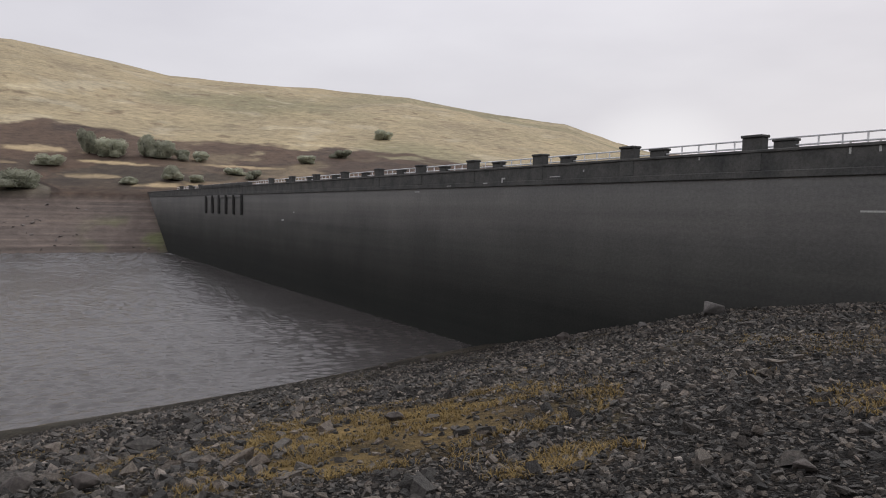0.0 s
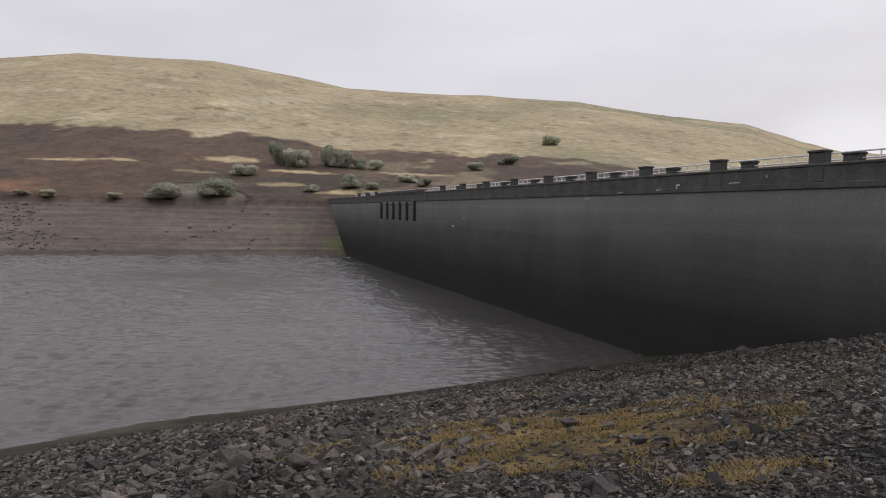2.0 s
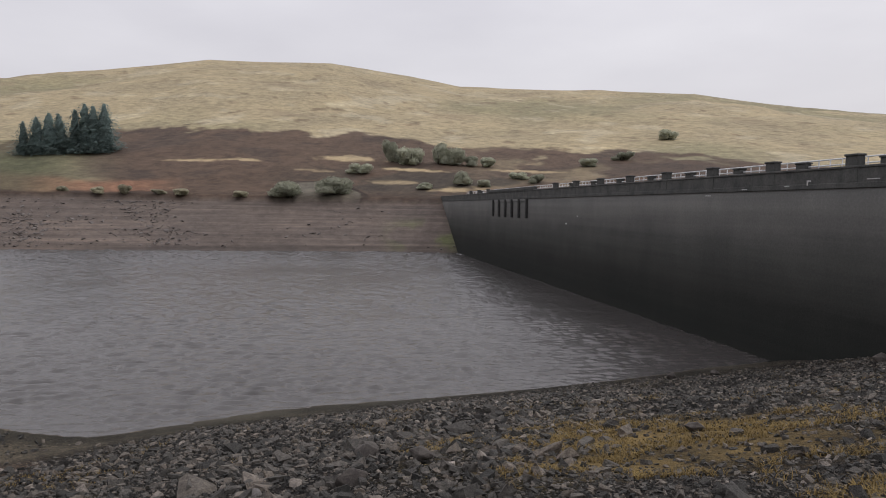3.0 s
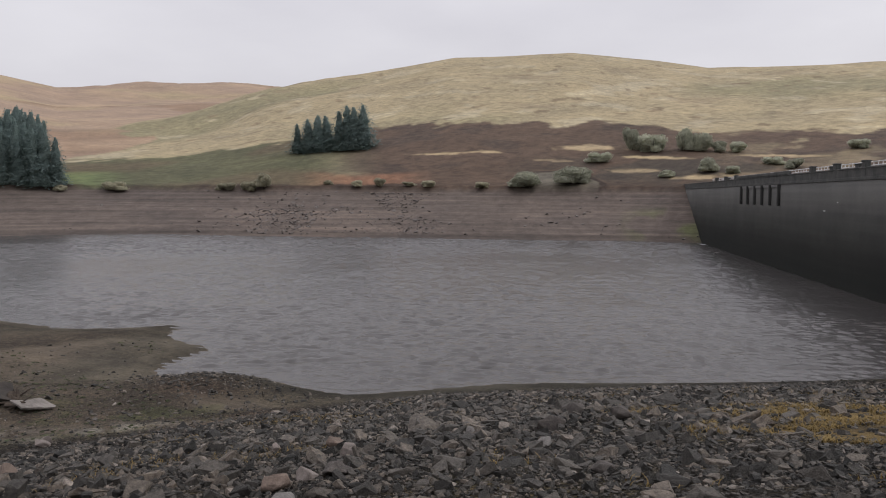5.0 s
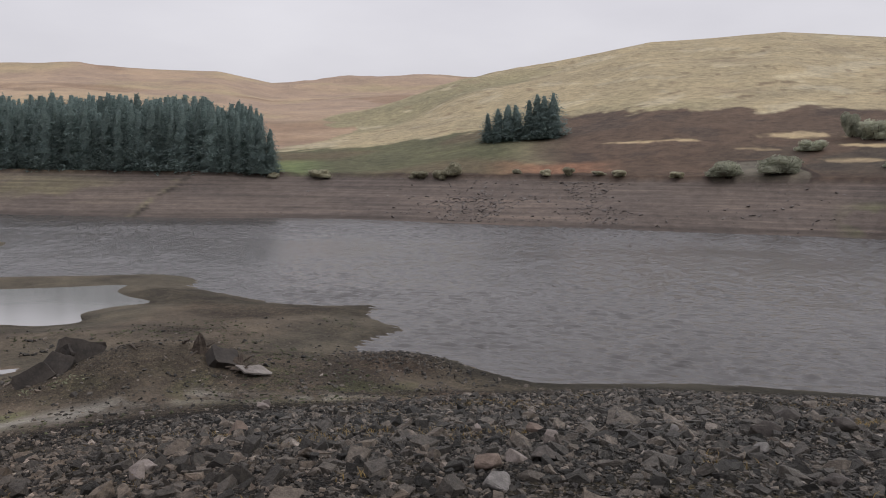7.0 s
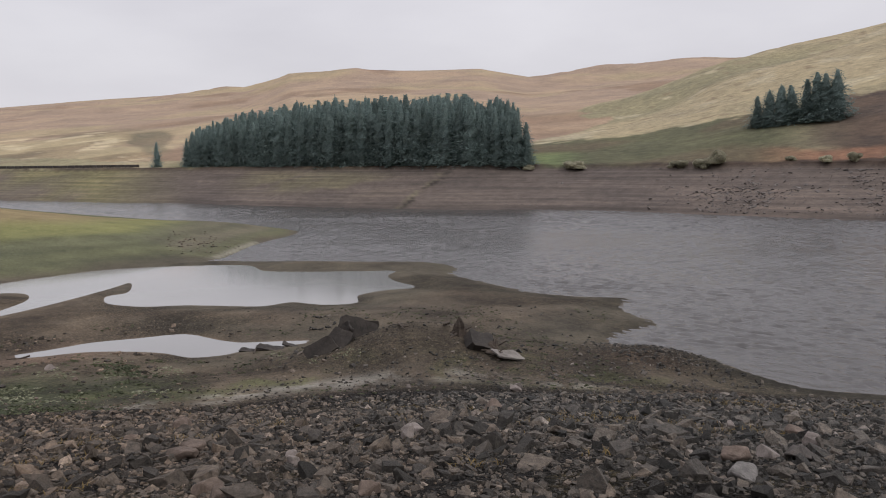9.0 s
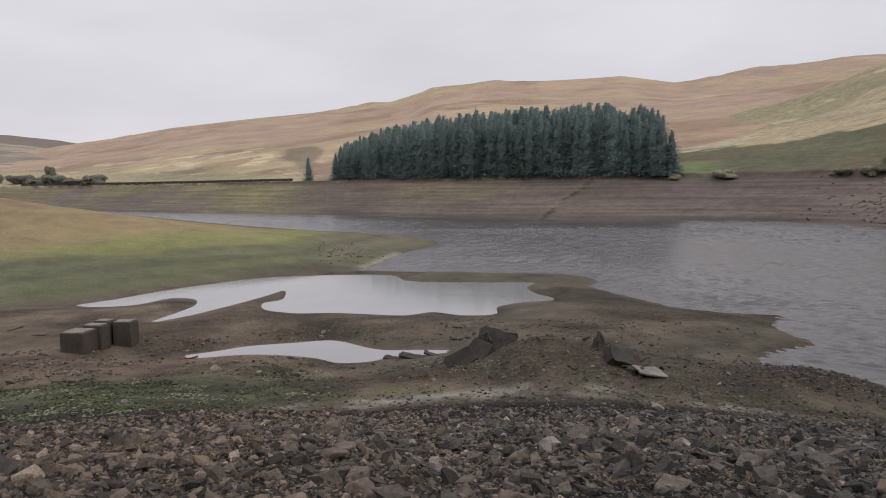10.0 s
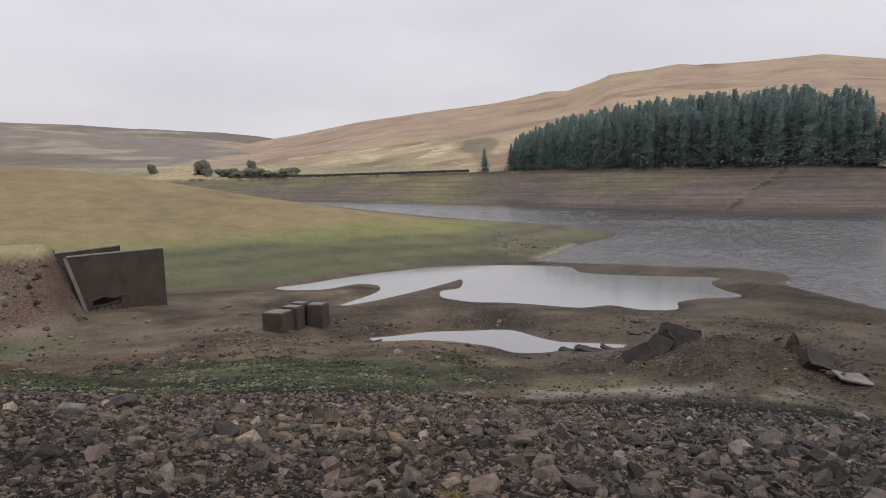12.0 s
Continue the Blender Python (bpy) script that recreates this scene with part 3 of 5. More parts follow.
    col = lay(col, (0.215, 0.170, 0.095), out * smooth((up - 17 + 5 * nz(20, 77)) / 8) * tip)
    col = lay(col, (0.17, 0.115, 0.080), out * smooth((up - 30) / 8) * smooth(nz(13, 78) * 4 - 1.2))
    col = lay(col, (0.26, 0.245, 0.20), smooth(1.6 - q["lake"] / 0.9) * (q["lake"] > 0) * (x < -79) * (x > -98) * (y > -7) * (y < 6) * 0.8)
    fill = smooth((q["side"] - 0.5) * 1.5) * (q["side"] > q["low"] - 0.3) * (r < 75)
    col = lay(col, (0.185, 0.142, 0.115), fill)
    col = lay(col, (0.155, 0.105, 0.085), fill * smooth(nz(3, 191) * 3))
    col = lay(col, (0.27, 0.235, 0.135), fill * smooth((z - 4.15 + 0.3 * nz(2, 193)) * 3))
    col = lay(col, (0.080, 0.067, 0.052), smooth(1.5 - np.hypot((x + 29.8) / 4.2, (y - 5.6) / 4.4)) * 0.85)
    col = lay(col, (0.125, 0.078, 0.055), smooth(1.2 - np.hypot((x + 28.5) / 4.5, (y - 16.8) / 3.0)) * 0.8)
    col = lay(col, (0.070, 0.063, 0.049), smooth((5.5 - q["wet"] + 2 * nz(4, 62)) / 3) * smooth((a + 104) / 8) * (r < 80) * (q["wet"] > 0) * 0.7)
    col = lay(col, (0.040, 0.037, 0.029), smooth((3.0 - q["wet"] + 0.8 * nz(3, 62)) / 1.5) * smooth((a + 62) / 8) * (r < 80) * (q["wet"] > 0) * 0.85)
    col = lay(col, (0.095, 0.078, 0.040), smooth((q["bank"] - q["low"]) * 3) * (r < 60) * smooth(nz(2.2, 63) * 3 - 0.5) * 0.6)
    # moss and dry grass among the stones
    tuft = smooth(1.15 - np.hypot((x + 1.2) / 3.8, (y - 12.4) / 3.6) + 0.5 * nz(1.6, 81)) + smooth(1.1 - np.hypot((x - 1.3) / 0.9, (y - 7.6) / 0.7) + 0.3 * nz(1.5, 83)) + smooth(1.1 - np.hypot((x + 2.3) / 1.6, (y - 9.4) / 1.2) + 0.4 * nz(1.5, 84)) + smooth(1.1 - np.hypot((x - 5.2) / 1.3, (y - 8.6) / 1.2) + 0.3 * nz(1.5, 83))
    col = lay(col, (0.140, 0.100, 0.042), tuft * 0.9)
    # the bared band below the full water line: strand lines of silt and shingle
    band = (s > -0.3) & (s < 1) & (q["far"] >= q["near"])
    bc = np.array((0.114, 0.094, 0.085)) * (1 + 0.22 * nz(30, 95)[:, None])
    bc = bc * np.where(z < 7.0, 1.0, 0.92)[:, None]
    bc = np.where((band & (s < 0.10))[:, None], bc * 0.8, bc)
    col = np.where(band[:, None], bc, col)
    col = lay(col, (0.118, 0.138, 0.060), band * smooth(1.3 - np.abs(a + 22.6) / 3.2) * smooth(1.2 - np.abs(s - 0.3) / 0.35) * 0.75 * smooth(nz(6, 98) * 3 + 0.6))
    col = lay(col, (0.16, 0.15, 0.07), band * smooth((-a - 92) / 8) * smooth(nz(35, 97) + 0.5) * 0.7)
    col = lay(col, (0.155, 0.138, 0.088), band * smooth(1.3 - np.abs(a + 84) / 6) * smooth(1.2 - np.abs(s - 0.65) / 0.4) * smooth(nz(12, 96) * 2 + 0.6) * 0.7)
    # a stream gully down the bared shore below the wood
    gully = s - (1 - 0.9 * (a + 73.1) / -4.0) + 0.16 * nz(14, 127)
    span = band * smooth((a + 78.3) * 3) * smooth((-72.6 - a) * 3)
    col = lay(col, (0.165, 0.150, 0.098), span * smooth(1.4 - np.abs(gully - 0.07) / 0.06) * smooth(nz(5, 129) * 2 + 0.7) * 0.55)
    col = lay(col, (0.040, 0.034, 0.029), span * smooth(1.6 - np.abs(gully) / 0.04) * smooth(nz(4, 128) * 2 + 0.8))
    # the hills: far slopes greyed, the haze of distance put into their colours
    hill = (s >= 1) & (q["far"] >= q["near"])
    up = r - q["r1"]
    hc = np.tile(np.array((0.305, 0.256, 0.168)), (len(x), 1))
    hc = lay(hc, (0.222, 0.200, 0.128), smooth(nz(90, 101) * 2 + 0.4))
    hc = lay(hc, (0.37, 0.325, 0.235), smooth(nz(15, 102, 5) * 5 - 1.3) * 0.7)
    hc = lay(hc, (0.235, 0.19, 0.13), smooth(nz(24, 103, 5) * 5.5 - 2.0) * 0.6)
    hc = lay(hc, (0.17, 0.13, 0.09), smooth(nz(7, 104, 3) * 7 - 3.3) * 0.8)
    rust = np.tile(np.array((0.288, 0.215, 0.164)), (len(x), 1))
    rust = lay(rust, (0.315, 0.25, 0.165), smooth(nz(120, 105) * 2.4 + 0.1))
    rust = lay(rust, (0.44, 0.36, 0.235), smooth((260 - up) / 80) * smooth((-a - 88) / 5) * smooth(nz(45, 106, 5) * 3 + 0.3))
    rust = lay(rust, (0.20, 0.15, 0.12), smooth(nz(60, 108, 5) * 4.5 - 2.0) * 0.8)
    hc = np.where((q["kind"] == 1)[:, None], rust, hc)
    west = lay(np.tile(np.array((0.185, 0.160, 0.140)), (len(x), 1)), (0.27, 0.24, 0.19), smooth(nz(110, 110, 5) * 3.5 - 0.9))
    hc = np.where((q["kind"] == 2)[:, None], west, hc)
    low_side = (q["kind"] == 0)
    hth = smooth((86 - np.clip(a + 30, 0, 60) * 1.0 - up + 20 * nz(45, 107) + 16 * nz(9, 119)) / 5) * smooth((a + 50) / 6)
    hth = hth * (1 - 0.45 * smooth(nz(20, 112, 5) * 5 - 0.4) * smooth((a + 22) / 8))
    hc = lay(hc, (0.092, 0.065, 0.050), hth * low_side)
    hc = lay(hc, (0.066, 0.050, 0.042), hth * low_side * smooth(nz(18, 114) * 4 - 0.6) * 0.8)
    under = smooth(1.4 - np.hypot((a + 21) / 13, (up - 17) / 17)) * smooth(nz(9, 113, 4) * 4 + 0.3)
    hc = lay(hc, (0.056, 0.048, 0.040), under * low_side * 0.8)
    for a0, u0, da, du, wgt in ((-28.6, 40, 2.6, 3.2, 1.0), (-24.2, 29, 2.4, 1.7, 1.0), (-15, 33, 3.6, 1.5, 0.8), (-39, 35, 3.4, 1.3, 0.9), (-20.6, 9, 2.2, 3.0, 0.9), (-25.5, 16, 2.0, 1.6, 0.6), (-31.5, 24, 1.5, 1.2, 0.5), (-61.5, 38, 1.6, 3.0, 0.8)):
        hc = lay(hc, (0.36, 0.285, 0.18), wgt * smooth((1.15 - np.hypot((a - a0) / da, (up - u0 - 3 * nz(14, 116)) / du) + 0.8 * nz(4, 123)) * 2.2))
    green = smooth((78 - up + 12 * nz(30, 111) + 14 * nz(8, 121)) / 5) * smooth((-a - 46.5) / 4) * smooth((a + 97) / 10)
    hc = lay(hc, (0.076, 0.080, 0.047), green * 0.92)
    hc = lay(hc, (0.105, 0.080, 0.055), green * smooth(nz(40, 117) * 3) * 0.7)
    hc = lay(hc, (0.15, 0.19, 0.085), green * smooth((-a - 62) / 4) * smooth((45 - up) / 15) * 0.7)
    hc = lay(hc, (0.215, 0.115, 0.075), smooth(1.2 - np.abs(a + 46) / 5) * smooth((17 - up + 8 * nz(12, 113)) / 6) * 0.85)
    scar = np.hypot((a + 31.2) / 3.4, (up - 2) / 11.5) + 0.12 * nz(4, 125)
    hc = lay(hc, (0.040, 0.030, 0.025), smooth((1.12 - scar) / 0.06))
    hc = lay(hc, (0.135, 0.122, 0.100), smooth((0.98 - scar) / 0.06))
    hc = lay(hc, (0.14, 0.105, 0.07), smooth((-a - 69) / 2) * smooth((a + 93) / 2) * smooth((70 - up) / 10))
    # peat edge at the lip; shade of the turf overhang put into its colour
    hc = lay(hc, (0.055, 0.040, 0.032), smooth((4.5 - up + 2.5 * nz(5, 115)) / 2) * (0.35 + 0.65 * smooth(nz(25, 118) * 3 + 0.8)))
    west = (q["kind"] == 2) * 1.0
    hc = lay(hc, (0.135, 0.110, 0.092), west * smooth(nz(150, 185, 5) * 4 + 0.3) * 0.75)
    hc = lay(hc, (0.29, 0.255, 0.195), west * smooth(nz(110, 187, 5) * 5 - 0.9) * 0.7)
    rust = (q["kind"] == 1) * 1.0
    hc = lay(hc, (0.19, 0.125, 0.085), rust * smooth(nz(120, 189, 5) * 4 - 0.4) * 0.6)
    hc = lay(hc, (0.36, 0.268, 0.19), rust * smooth(nz(80, 197, 5) * 4 - 0.5) * 0.6)
    hc = lay(hc, (0.17, 0.145, 0.085), rust * smooth((-a - 93) / 4) * smooth((260 - up + 60 * nz(60, 199)) / 60) * 0.4)
    foot = rust * smooth((-a - 94) / 3) * smooth((320 - up) / 80)
    hc = lay(hc, (0.155, 0.122, 0.085), foot * smooth(nz(36, 207, 5) * 5 - 0.5) * 0.75)
    hc = lay(hc, (0.50, 0.42, 0.29), foot * smooth(nz(16, 209, 5) * 6 - 1.4) * 0.75)
    hc = lay(hc, (0.088, 0.080, 0.060), smooth((1.15 - np.hypot((a + 94.9) / 1.5, (up - 165) / 70) + 0.5 * nz(25, 205)) * 2.5) * (q["kind"] == 1) * 0.6)
    col = np.where(hill[:, None], hc, col)
    attr = me.color_attributes.new("cover", "FLOAT_COLOR", "POINT")
    attr.data.foreach_set("color", np.c_[np.clip(col, 0.01, 1), band * 1.0].astype(np.float32).ravel())
    grit = smooth((q["bank"] - q["low"] + 0.4) * 2) * (r < 60)
    grit = grit * (1 - 0.6 * pale)
    grit = np.maximum(grit, 0.55 * (r < 62) * (q["wet"] > 0) * smooth(nz(5, 131) * 2 + 0.6) * (q["slope"] < 8))
    grit = np.maximum(grit, 0.9 * smooth(1.3 - np.hypot((x + 28.5) / 4.5, (y - 16.8) / 3.0)) * (r < 60))
    grit = np.maximum(grit, 0.55 * smooth((q["side"] - 0.8) * 1.5) * smooth((4.6 - z) * 2)) * (1 - 0.7 * np.clip(tuft, 0, 1))
    # fainter mottling on the far hills: haze put into their contrast
    patchy = np.where(hill, np.where(q["kind"] == 0, 0.5, 0.3), np.where(band, 0.55, np.where(out, 0.3, 0.6)))
    kinds = me.color_attributes.new("kinds", "FLOAT_COLOR", "POINT")
    kinds.data.foreach_set("color", np.c_[grit, np.where(hill, np.where(q["kind"] == 0, 0.7, 0.3), np.where(out, 0.4, 1.0)), patchy, patchy * 0 + 1].astype(np.float32).ravel())
    return tagged(new("ground", me), "stony bank, mud flats and moorland hills round a drawn-down reservoir", "ground", kind="structure")


ground = ground_sheet()


# ---- the water: wind waves on the reservoir, still pools on the flats ----
def keep_cells(x, y, z, good, name, material):
    """A grid of points joined into quads wherever all of a cell lies on good ground."""
    k, n = x.shape
    i = np.arange(k - 1)[:, None] * n + np.arange(n - 1)[None, :]
    cell = good[:-1, :-1] & good[1:, :-1] & good[:-1, 1:] & good[1:, 1:]
    faces = np.stack([i, i + n, i + n + 1, i + 1], -1)[cell]
    used_ids, faces = np.unique(faces, return_inverse=True)
    faces = faces.reshape(-1, 4)
    pts = np.stack([x.ravel(), y.ravel(), z.ravel()], -1)[used_ids]
    a, b, c = pts[faces[0, 0]], pts[faces[0, 1]], pts[faces[0, 2]]
    if np.cross(b - a, c - b)[2] < 0:
        faces = faces[:, ::-1]
    return mesh_arrays(name, pts, faces, material, True)


def lake_sheet():
    az = np.radians(np.arange(-127, 26, 0.2))
    rad = np.concatenate([np.arange(21, 60, 0.16), np.arange(60, 150, 0.32), np.arange(150, 262, 0.6), np.geomspace(262, 640, 30)])
    A, R = np.meshgrid(az, rad)
    x, y = R * np.sin(A), R * np.cos(A)
    d = np.full(x.shape, 99.0)
    coarse = outside(x[::4, ::4], y[::4, ::4], LAKE).repeat(4, 0).repeat(4, 1)[:x.shape[0], :x.shape[1]]
    d[coarse < -9] = -9
    edge = np.abs(coarse) <= 9
    d[edge] = outside(x[edge], y[edge], LAKE)
    rng = np.random.default_rng(14)
    z = np.zeros(x.shape)
    for k in range(36):
        length = 0.46 * (3.2 ** (rng.uniform() ** 1.6))
        way = radians(-38 + rng.normal(0, 19))
        kk = 6.2832 / length
        z = z + (0.078 if length < 0.9 else 0.05) / kk * np.sin(kk * (x * math.sin(way) + y * math.cos(way)) + rng.uniform(0, 6.283))
    gust = np.clip(0.85 + 0.75 * fbm(x, y, 45, 3, 231) + 0.25 * fbm(x, y, 9, 2, 233), 0.3, 1.5)
    z = z * gust * (0.6 + 0.4 * smooth(-d / 4)) * smooth((420 - R) / 150) * (1 + 0.7 * smooth((R - 90) / 70))
    return keep_cells(x, y, z, d < 1.0, "water", MAT_WATER)


water = tagged(new("water", lake_sheet()), "grey wind-rippled reservoir water, drawn far down", "water", kind="structure")
for outline in (POND_A, POND_B):
    (x0, y0), (x1, y1) = outline.min(0) - 1.5, outline.max(0) + 1.5
    x, y = np.meshgrid(np.arange(x0, x1, 0.4), np.arange(y0, y1, 0.4))
    tagged(new("water", keep_cells(x, y, 0 * x, outside(x, y, outline) < 0.8, "pool", MAT_POOL)), "still shallow pool left on the mud, mirroring the sky", "water", kind="structure")

# ---- the dam ----
# u runs along the crest, v away from the water, from the point of the face nearest the first eye
DAM_AT = Vector((0.860 * 27, 0.511 * 27, 0))
DAM_U, DAM_V = Vector((-0.5110, 0.8596, 0)), Vector((0.8596, 0.5110, 0))
DAM_M = Matrix(((DAM_U.x, DAM_V.x, 0, DAM_AT.x), (DAM_U.y, DAM_V.y, 0, DAM_AT.y), (0, 0, 1, 0), (0, 0, 0, 1)))
dam = tagged(new("dam"), "long dark concrete gravity dam with piered parapets and handrail", "dam", kind="structure")
dam.matrix_world = DAM_M
CREST, U0, U1 = 11.74, -60.0, 178.0


def slab_along(u0, u1, v0, v1, z0, z1, bevel=0.0):
    b = bmesh.new()
    box(b, (u1 - u0, v1 - v0, z1 - z0), Matrix.Translation(((u0 + u1) / 2, (v0 + v1) / 2, z0)), bevel)
    return b


def dam_body():
    """The wall: upright towards the water, battered away from it."""
    b = bmesh.new()
    prof = [(0, -4.0), (0, 10.55), (2.6, 10.55), (2.6, 9.5), (9.5, -4.0)]
    ends = [[b.verts.new((u, v, z)) for v, z in prof] for u in (U0, U1)]
    for k in range(len(prof)):
        m = (k + 1) % len(prof)
        b.faces.new((ends[0][k], ends[0][m], ends[1][m], ends[1][k]))
    b.faces.new(ends[0][::-1])
    b.faces.new(ends[1])
    bmesh.ops.recalc_face_normals(b, faces=b.faces)
    return b


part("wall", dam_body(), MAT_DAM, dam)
part("string_course", slab_along(U0, U1, -0.10, 2.70, 10.552, 10.86, 0.03), MAT_PARAPET, dam)
part("parapet", slab_along(U0, U1, -0.06, 0.30, 10.862, CREST - 0.14), MAT_PARAPET, dam)
part("coping", slab_along(U0, U1, -0.12, 0.36, CREST - 0.138, CREST, 0.03), MAT_PARAPET, dam)
part("parapet", slab_along(U0, U1, 2.04, 2.40, 10.862, CREST - 0.14), MAT_PARAPET, dam)
part("coping", slab_along(U0, U1, 1.98, 2.46, CREST - 0.138, CREST, 0.03), MAT_PARAPET, dam)


def pier(z1, cap):
    b = bmesh.new()
    if cap:
        box(b, (1.03, 0.58, 0.12), Matrix.Translation((0, 0, z1 - 0.117)), 0.03)
    else:
        box(b, (0.95, 0.44, z1 - 10.87 - 0.12), Matrix.Translation((0, 0, 10.87)), 0.02)
    return b


PIER_BODY = None
for k in range(20):
    u = 20.2 + 7.2 * (k - 3)
    if 92 < u < 117:
        continue
    for v in (0.13, 2.22):
        if PIER_BODY is None:
            o = part("pier", pier(12.36, False), MAT_PARAPET, dam)
            cap = part("pier_cap", pier(12.36, True), MAT_PARAPET, o)
            PIER_BODY, PIER_CAP = o.data, cap.data
        else:
            o = new("pier", PIER_BODY)
            o.parent = dam
            cap = new("pier_cap", PIER_CAP)
            cap.parent = o
        o.location = (u, v, 0)


def rail_post():
    b = bmesh.new()
    rod(b, (0, 0, CREST), (0, 0, 12.40), 0.038, sides=6)
    return b


post = part("rail_post", rail_post(), MAT_RAIL, dam)
post.location = (-6.0, 2.22, 0)
for k in range(1, 150):
    u = -6.0 + 1.03 * k
    if abs((u - 20.2 + 3.6) % 7.2 - 3.6) < 0.6:
        continue
    o = new("rail_post", post.data)
    o.parent = dam
    o.location = (u, 2.22, 0)
for z in (12.06, 12.40):
    b = bmesh.new()
    rod(b, (-8, 2.22, z), (150, 2.22, z), 0.042, sides=6)
    part("handrail", b, MAT_RAIL, dam)

# the draw-off guides near the far end, under a raised length of parapet
part("parapet", slab_along(93.5, 119.5, -0.16, 0.40, CREST + 0.003, CREST + 0.42, 0.04), MAT_PARAPET, dam)
for k in range(6):
    u = 96.5 + 3.9 * k
    # guides coloured darker than the wall, to read as dark slots
    part("slot_guide", slab_along(u - 0.2, u + 0.2, -0.34, -0.003, 7.9, 10.54, 0.05), MAT_SLOT, dam)
    if k < 5:
        part("slot_lintel", slab_along(u + 0.3, u + 3.6, -0.14, -0.003, 10.2, 10.54, 0.02), MAT_DAM, dam)


# ---- broken rock ----
def rock_shape(rng, n=11, flat=0.62):
    b = bmesh.new()
    # a block broken out of layered rock: a box with shifted corners, some of them split off
    wide, skew = rng.uniform(0.55, 0.95), rng.uniform(-0.5, 0.5)
    for sx in (-1, 1):
        for sy in (-1, 1):
            for sz in (-1, 1):
                c = Vector((sx * rng.uniform(0.4, 1.0), sy * wide * rng.uniform(0.35, 1.0), sz * flat * rng.uniform(0.4, 1.0)))
                c.x += skew * c.y + 0.25 * skew * sz
                if n > 12 and rng.uniform() < 0.45:
                    for axis in range(3):
                        d = c.copy()
                        d[axis] *= rng.uniform(0.45, 0.8)
                        b.verts.new(d)
                else:
                    b.verts.new(c)
    g = bmesh.ops.convex_hull(b, input=b.verts)
    bmesh.ops.delete(b, geom=list({e for e in g["geom_interior"] + g["geom_unused"] if isinstance(e, bmesh.types.BMVert)}), context="VERTS")
    bmesh.ops.triangulate(b, faces=b.faces)
    bmesh.ops.recalc_face_normals(b, faces=b.faces)
    b.verts.index_update()
    vs = np.array([v.co[:] for v in b.verts])
    fs = np.array([[v.index for v in f.verts] for f in b.faces])
    b.free()
    return vs / 1.7, fs


RNG = np.random.default_rng(5)
ROCKS_SMALL = [rock_shape(RNG, int(RNG.integers(7, 10)), RNG.uniform(0.3, 0.75)) for _ in range(20)]
ROCKS = [rock_shape(RNG, int(RNG.integers(17, 24)), RNG.uniform(0.32, 0.8)) for _ in range(26)]


def turns(rng, n, lean=0.35):
    """Random rotations: any way round, leaning a little."""
    a, b, c = rng.uniform(0, 6.2832, n), rng.normal(0, lean, n), rng.normal(0, lean, n)
    ca, sa, cb, sb, cc, sc = np.cos(a), np.sin(a), np.cos(b), np.sin(b), np.cos(c), np.sin(c)
    z, i = np.zeros(n), np.ones(n)
    m = lambda rows: np.array(rows).transpose(2, 0, 1)
    return m([[ca, -sa, z], [sa, ca, z], [z, z, i]]) @ m([[cb, z, sb], [z, i, z], [-sb, z, cb]]) @ m([[i, z, z], [z, cc, -sc], [z, sc, cc]])


def heap(name, x, y, size, sink, rng, limit=0.13, material=None, squash=1.0):
    """Stones of the given sizes lying at the places, joined in one mesh."""
    z = land(x, y) + size * sink
    rot = turns(rng, len(x))
    shapes = ROCKS_SMALL + ROCKS
    pick = np.where(size < limit, rng.integers(0, len(ROCKS_SMALL), len(x)), len(ROCKS_SMALL) + rng.integers(0, len(ROCKS), len(x)))
    stretch = rng.uniform(0.75, 1.3, (len(x), 3)) * np.array((1, 1, squash))
    V, F, off = [], [], 0
    for k, (vs, fs) in enumerate(shapes):
        ids = np.nonzero(pick == k)[0]
        if not len(ids):
            continue
        w = vs[None] * stretch[ids][:, None] * size[ids][:, None, None]
        w = np.einsum("nij,nvj->nvi", rot[ids], w) + np.stack([x[ids], y[ids], z[ids]], -1)[:, None]
        V.append(w.reshape(-1, 3))
        F.append((fs[None] + (np.arange(len(ids)) * len(vs))[:, None, None] + off).reshape(-1, 3))
        off += len(ids) * len(vs)
    return mesh_arrays(name, np.concatenate(V), np.concatenate(F), material or MAT_STONES)


def spread(rng, per_m2, r0, r1, a0=-164, a1=40):
    n = int(per_m2 * radians(a1 - a0) / 2 * (r1 ** 2 - r0 ** 2))
    r = np.sqrt(rng.uniform(r0 ** 2, r1 ** 2, n))
    a = np.radians(rng.uniform(a0, a1, n))
    return r * np.sin(a), r * np.cos(a)


def on_bank(x, y, rng):
    keep = np.hypot(x, y) < by_bearing(np.degrees(np.arctan2(x, y)), TOE) + 2
    out = np.zeros(len(x), bool)
    out[keep] = bank_here(x[keep], y[keep], rng)
    return out


def bank_here(x, y, rng):
    z, q = land(x, y, True)
    grass = smooth(1.15 - np.hypot((x + 1.2) / 3.8, (y - 12.4) / 3.6) + 0.5 * fbm(x, y, 1.6, 4, 81))
    w = smooth((q["bank"] - q["low"] + 0.1) * 2.2) * smooth((q["wet"] - 1.2 + 0.8 * fbm(x, y, 3, 2, 85)) / 1.5) * (1 - 0.8 * grass)
    w = w * smooth((by_bearing(q["a"], TOE) - q["r"] + 1.6 * fbm(x, y, 3.0, 3, 87)) / 1.5)
    face = (x - DAM_AT.x) * DAM_V.x + (y - DAM_AT.y) * DAM_V.y
    w = w * (face < -0.1)
    return rng.uniform(0, 1, len(x)) < w


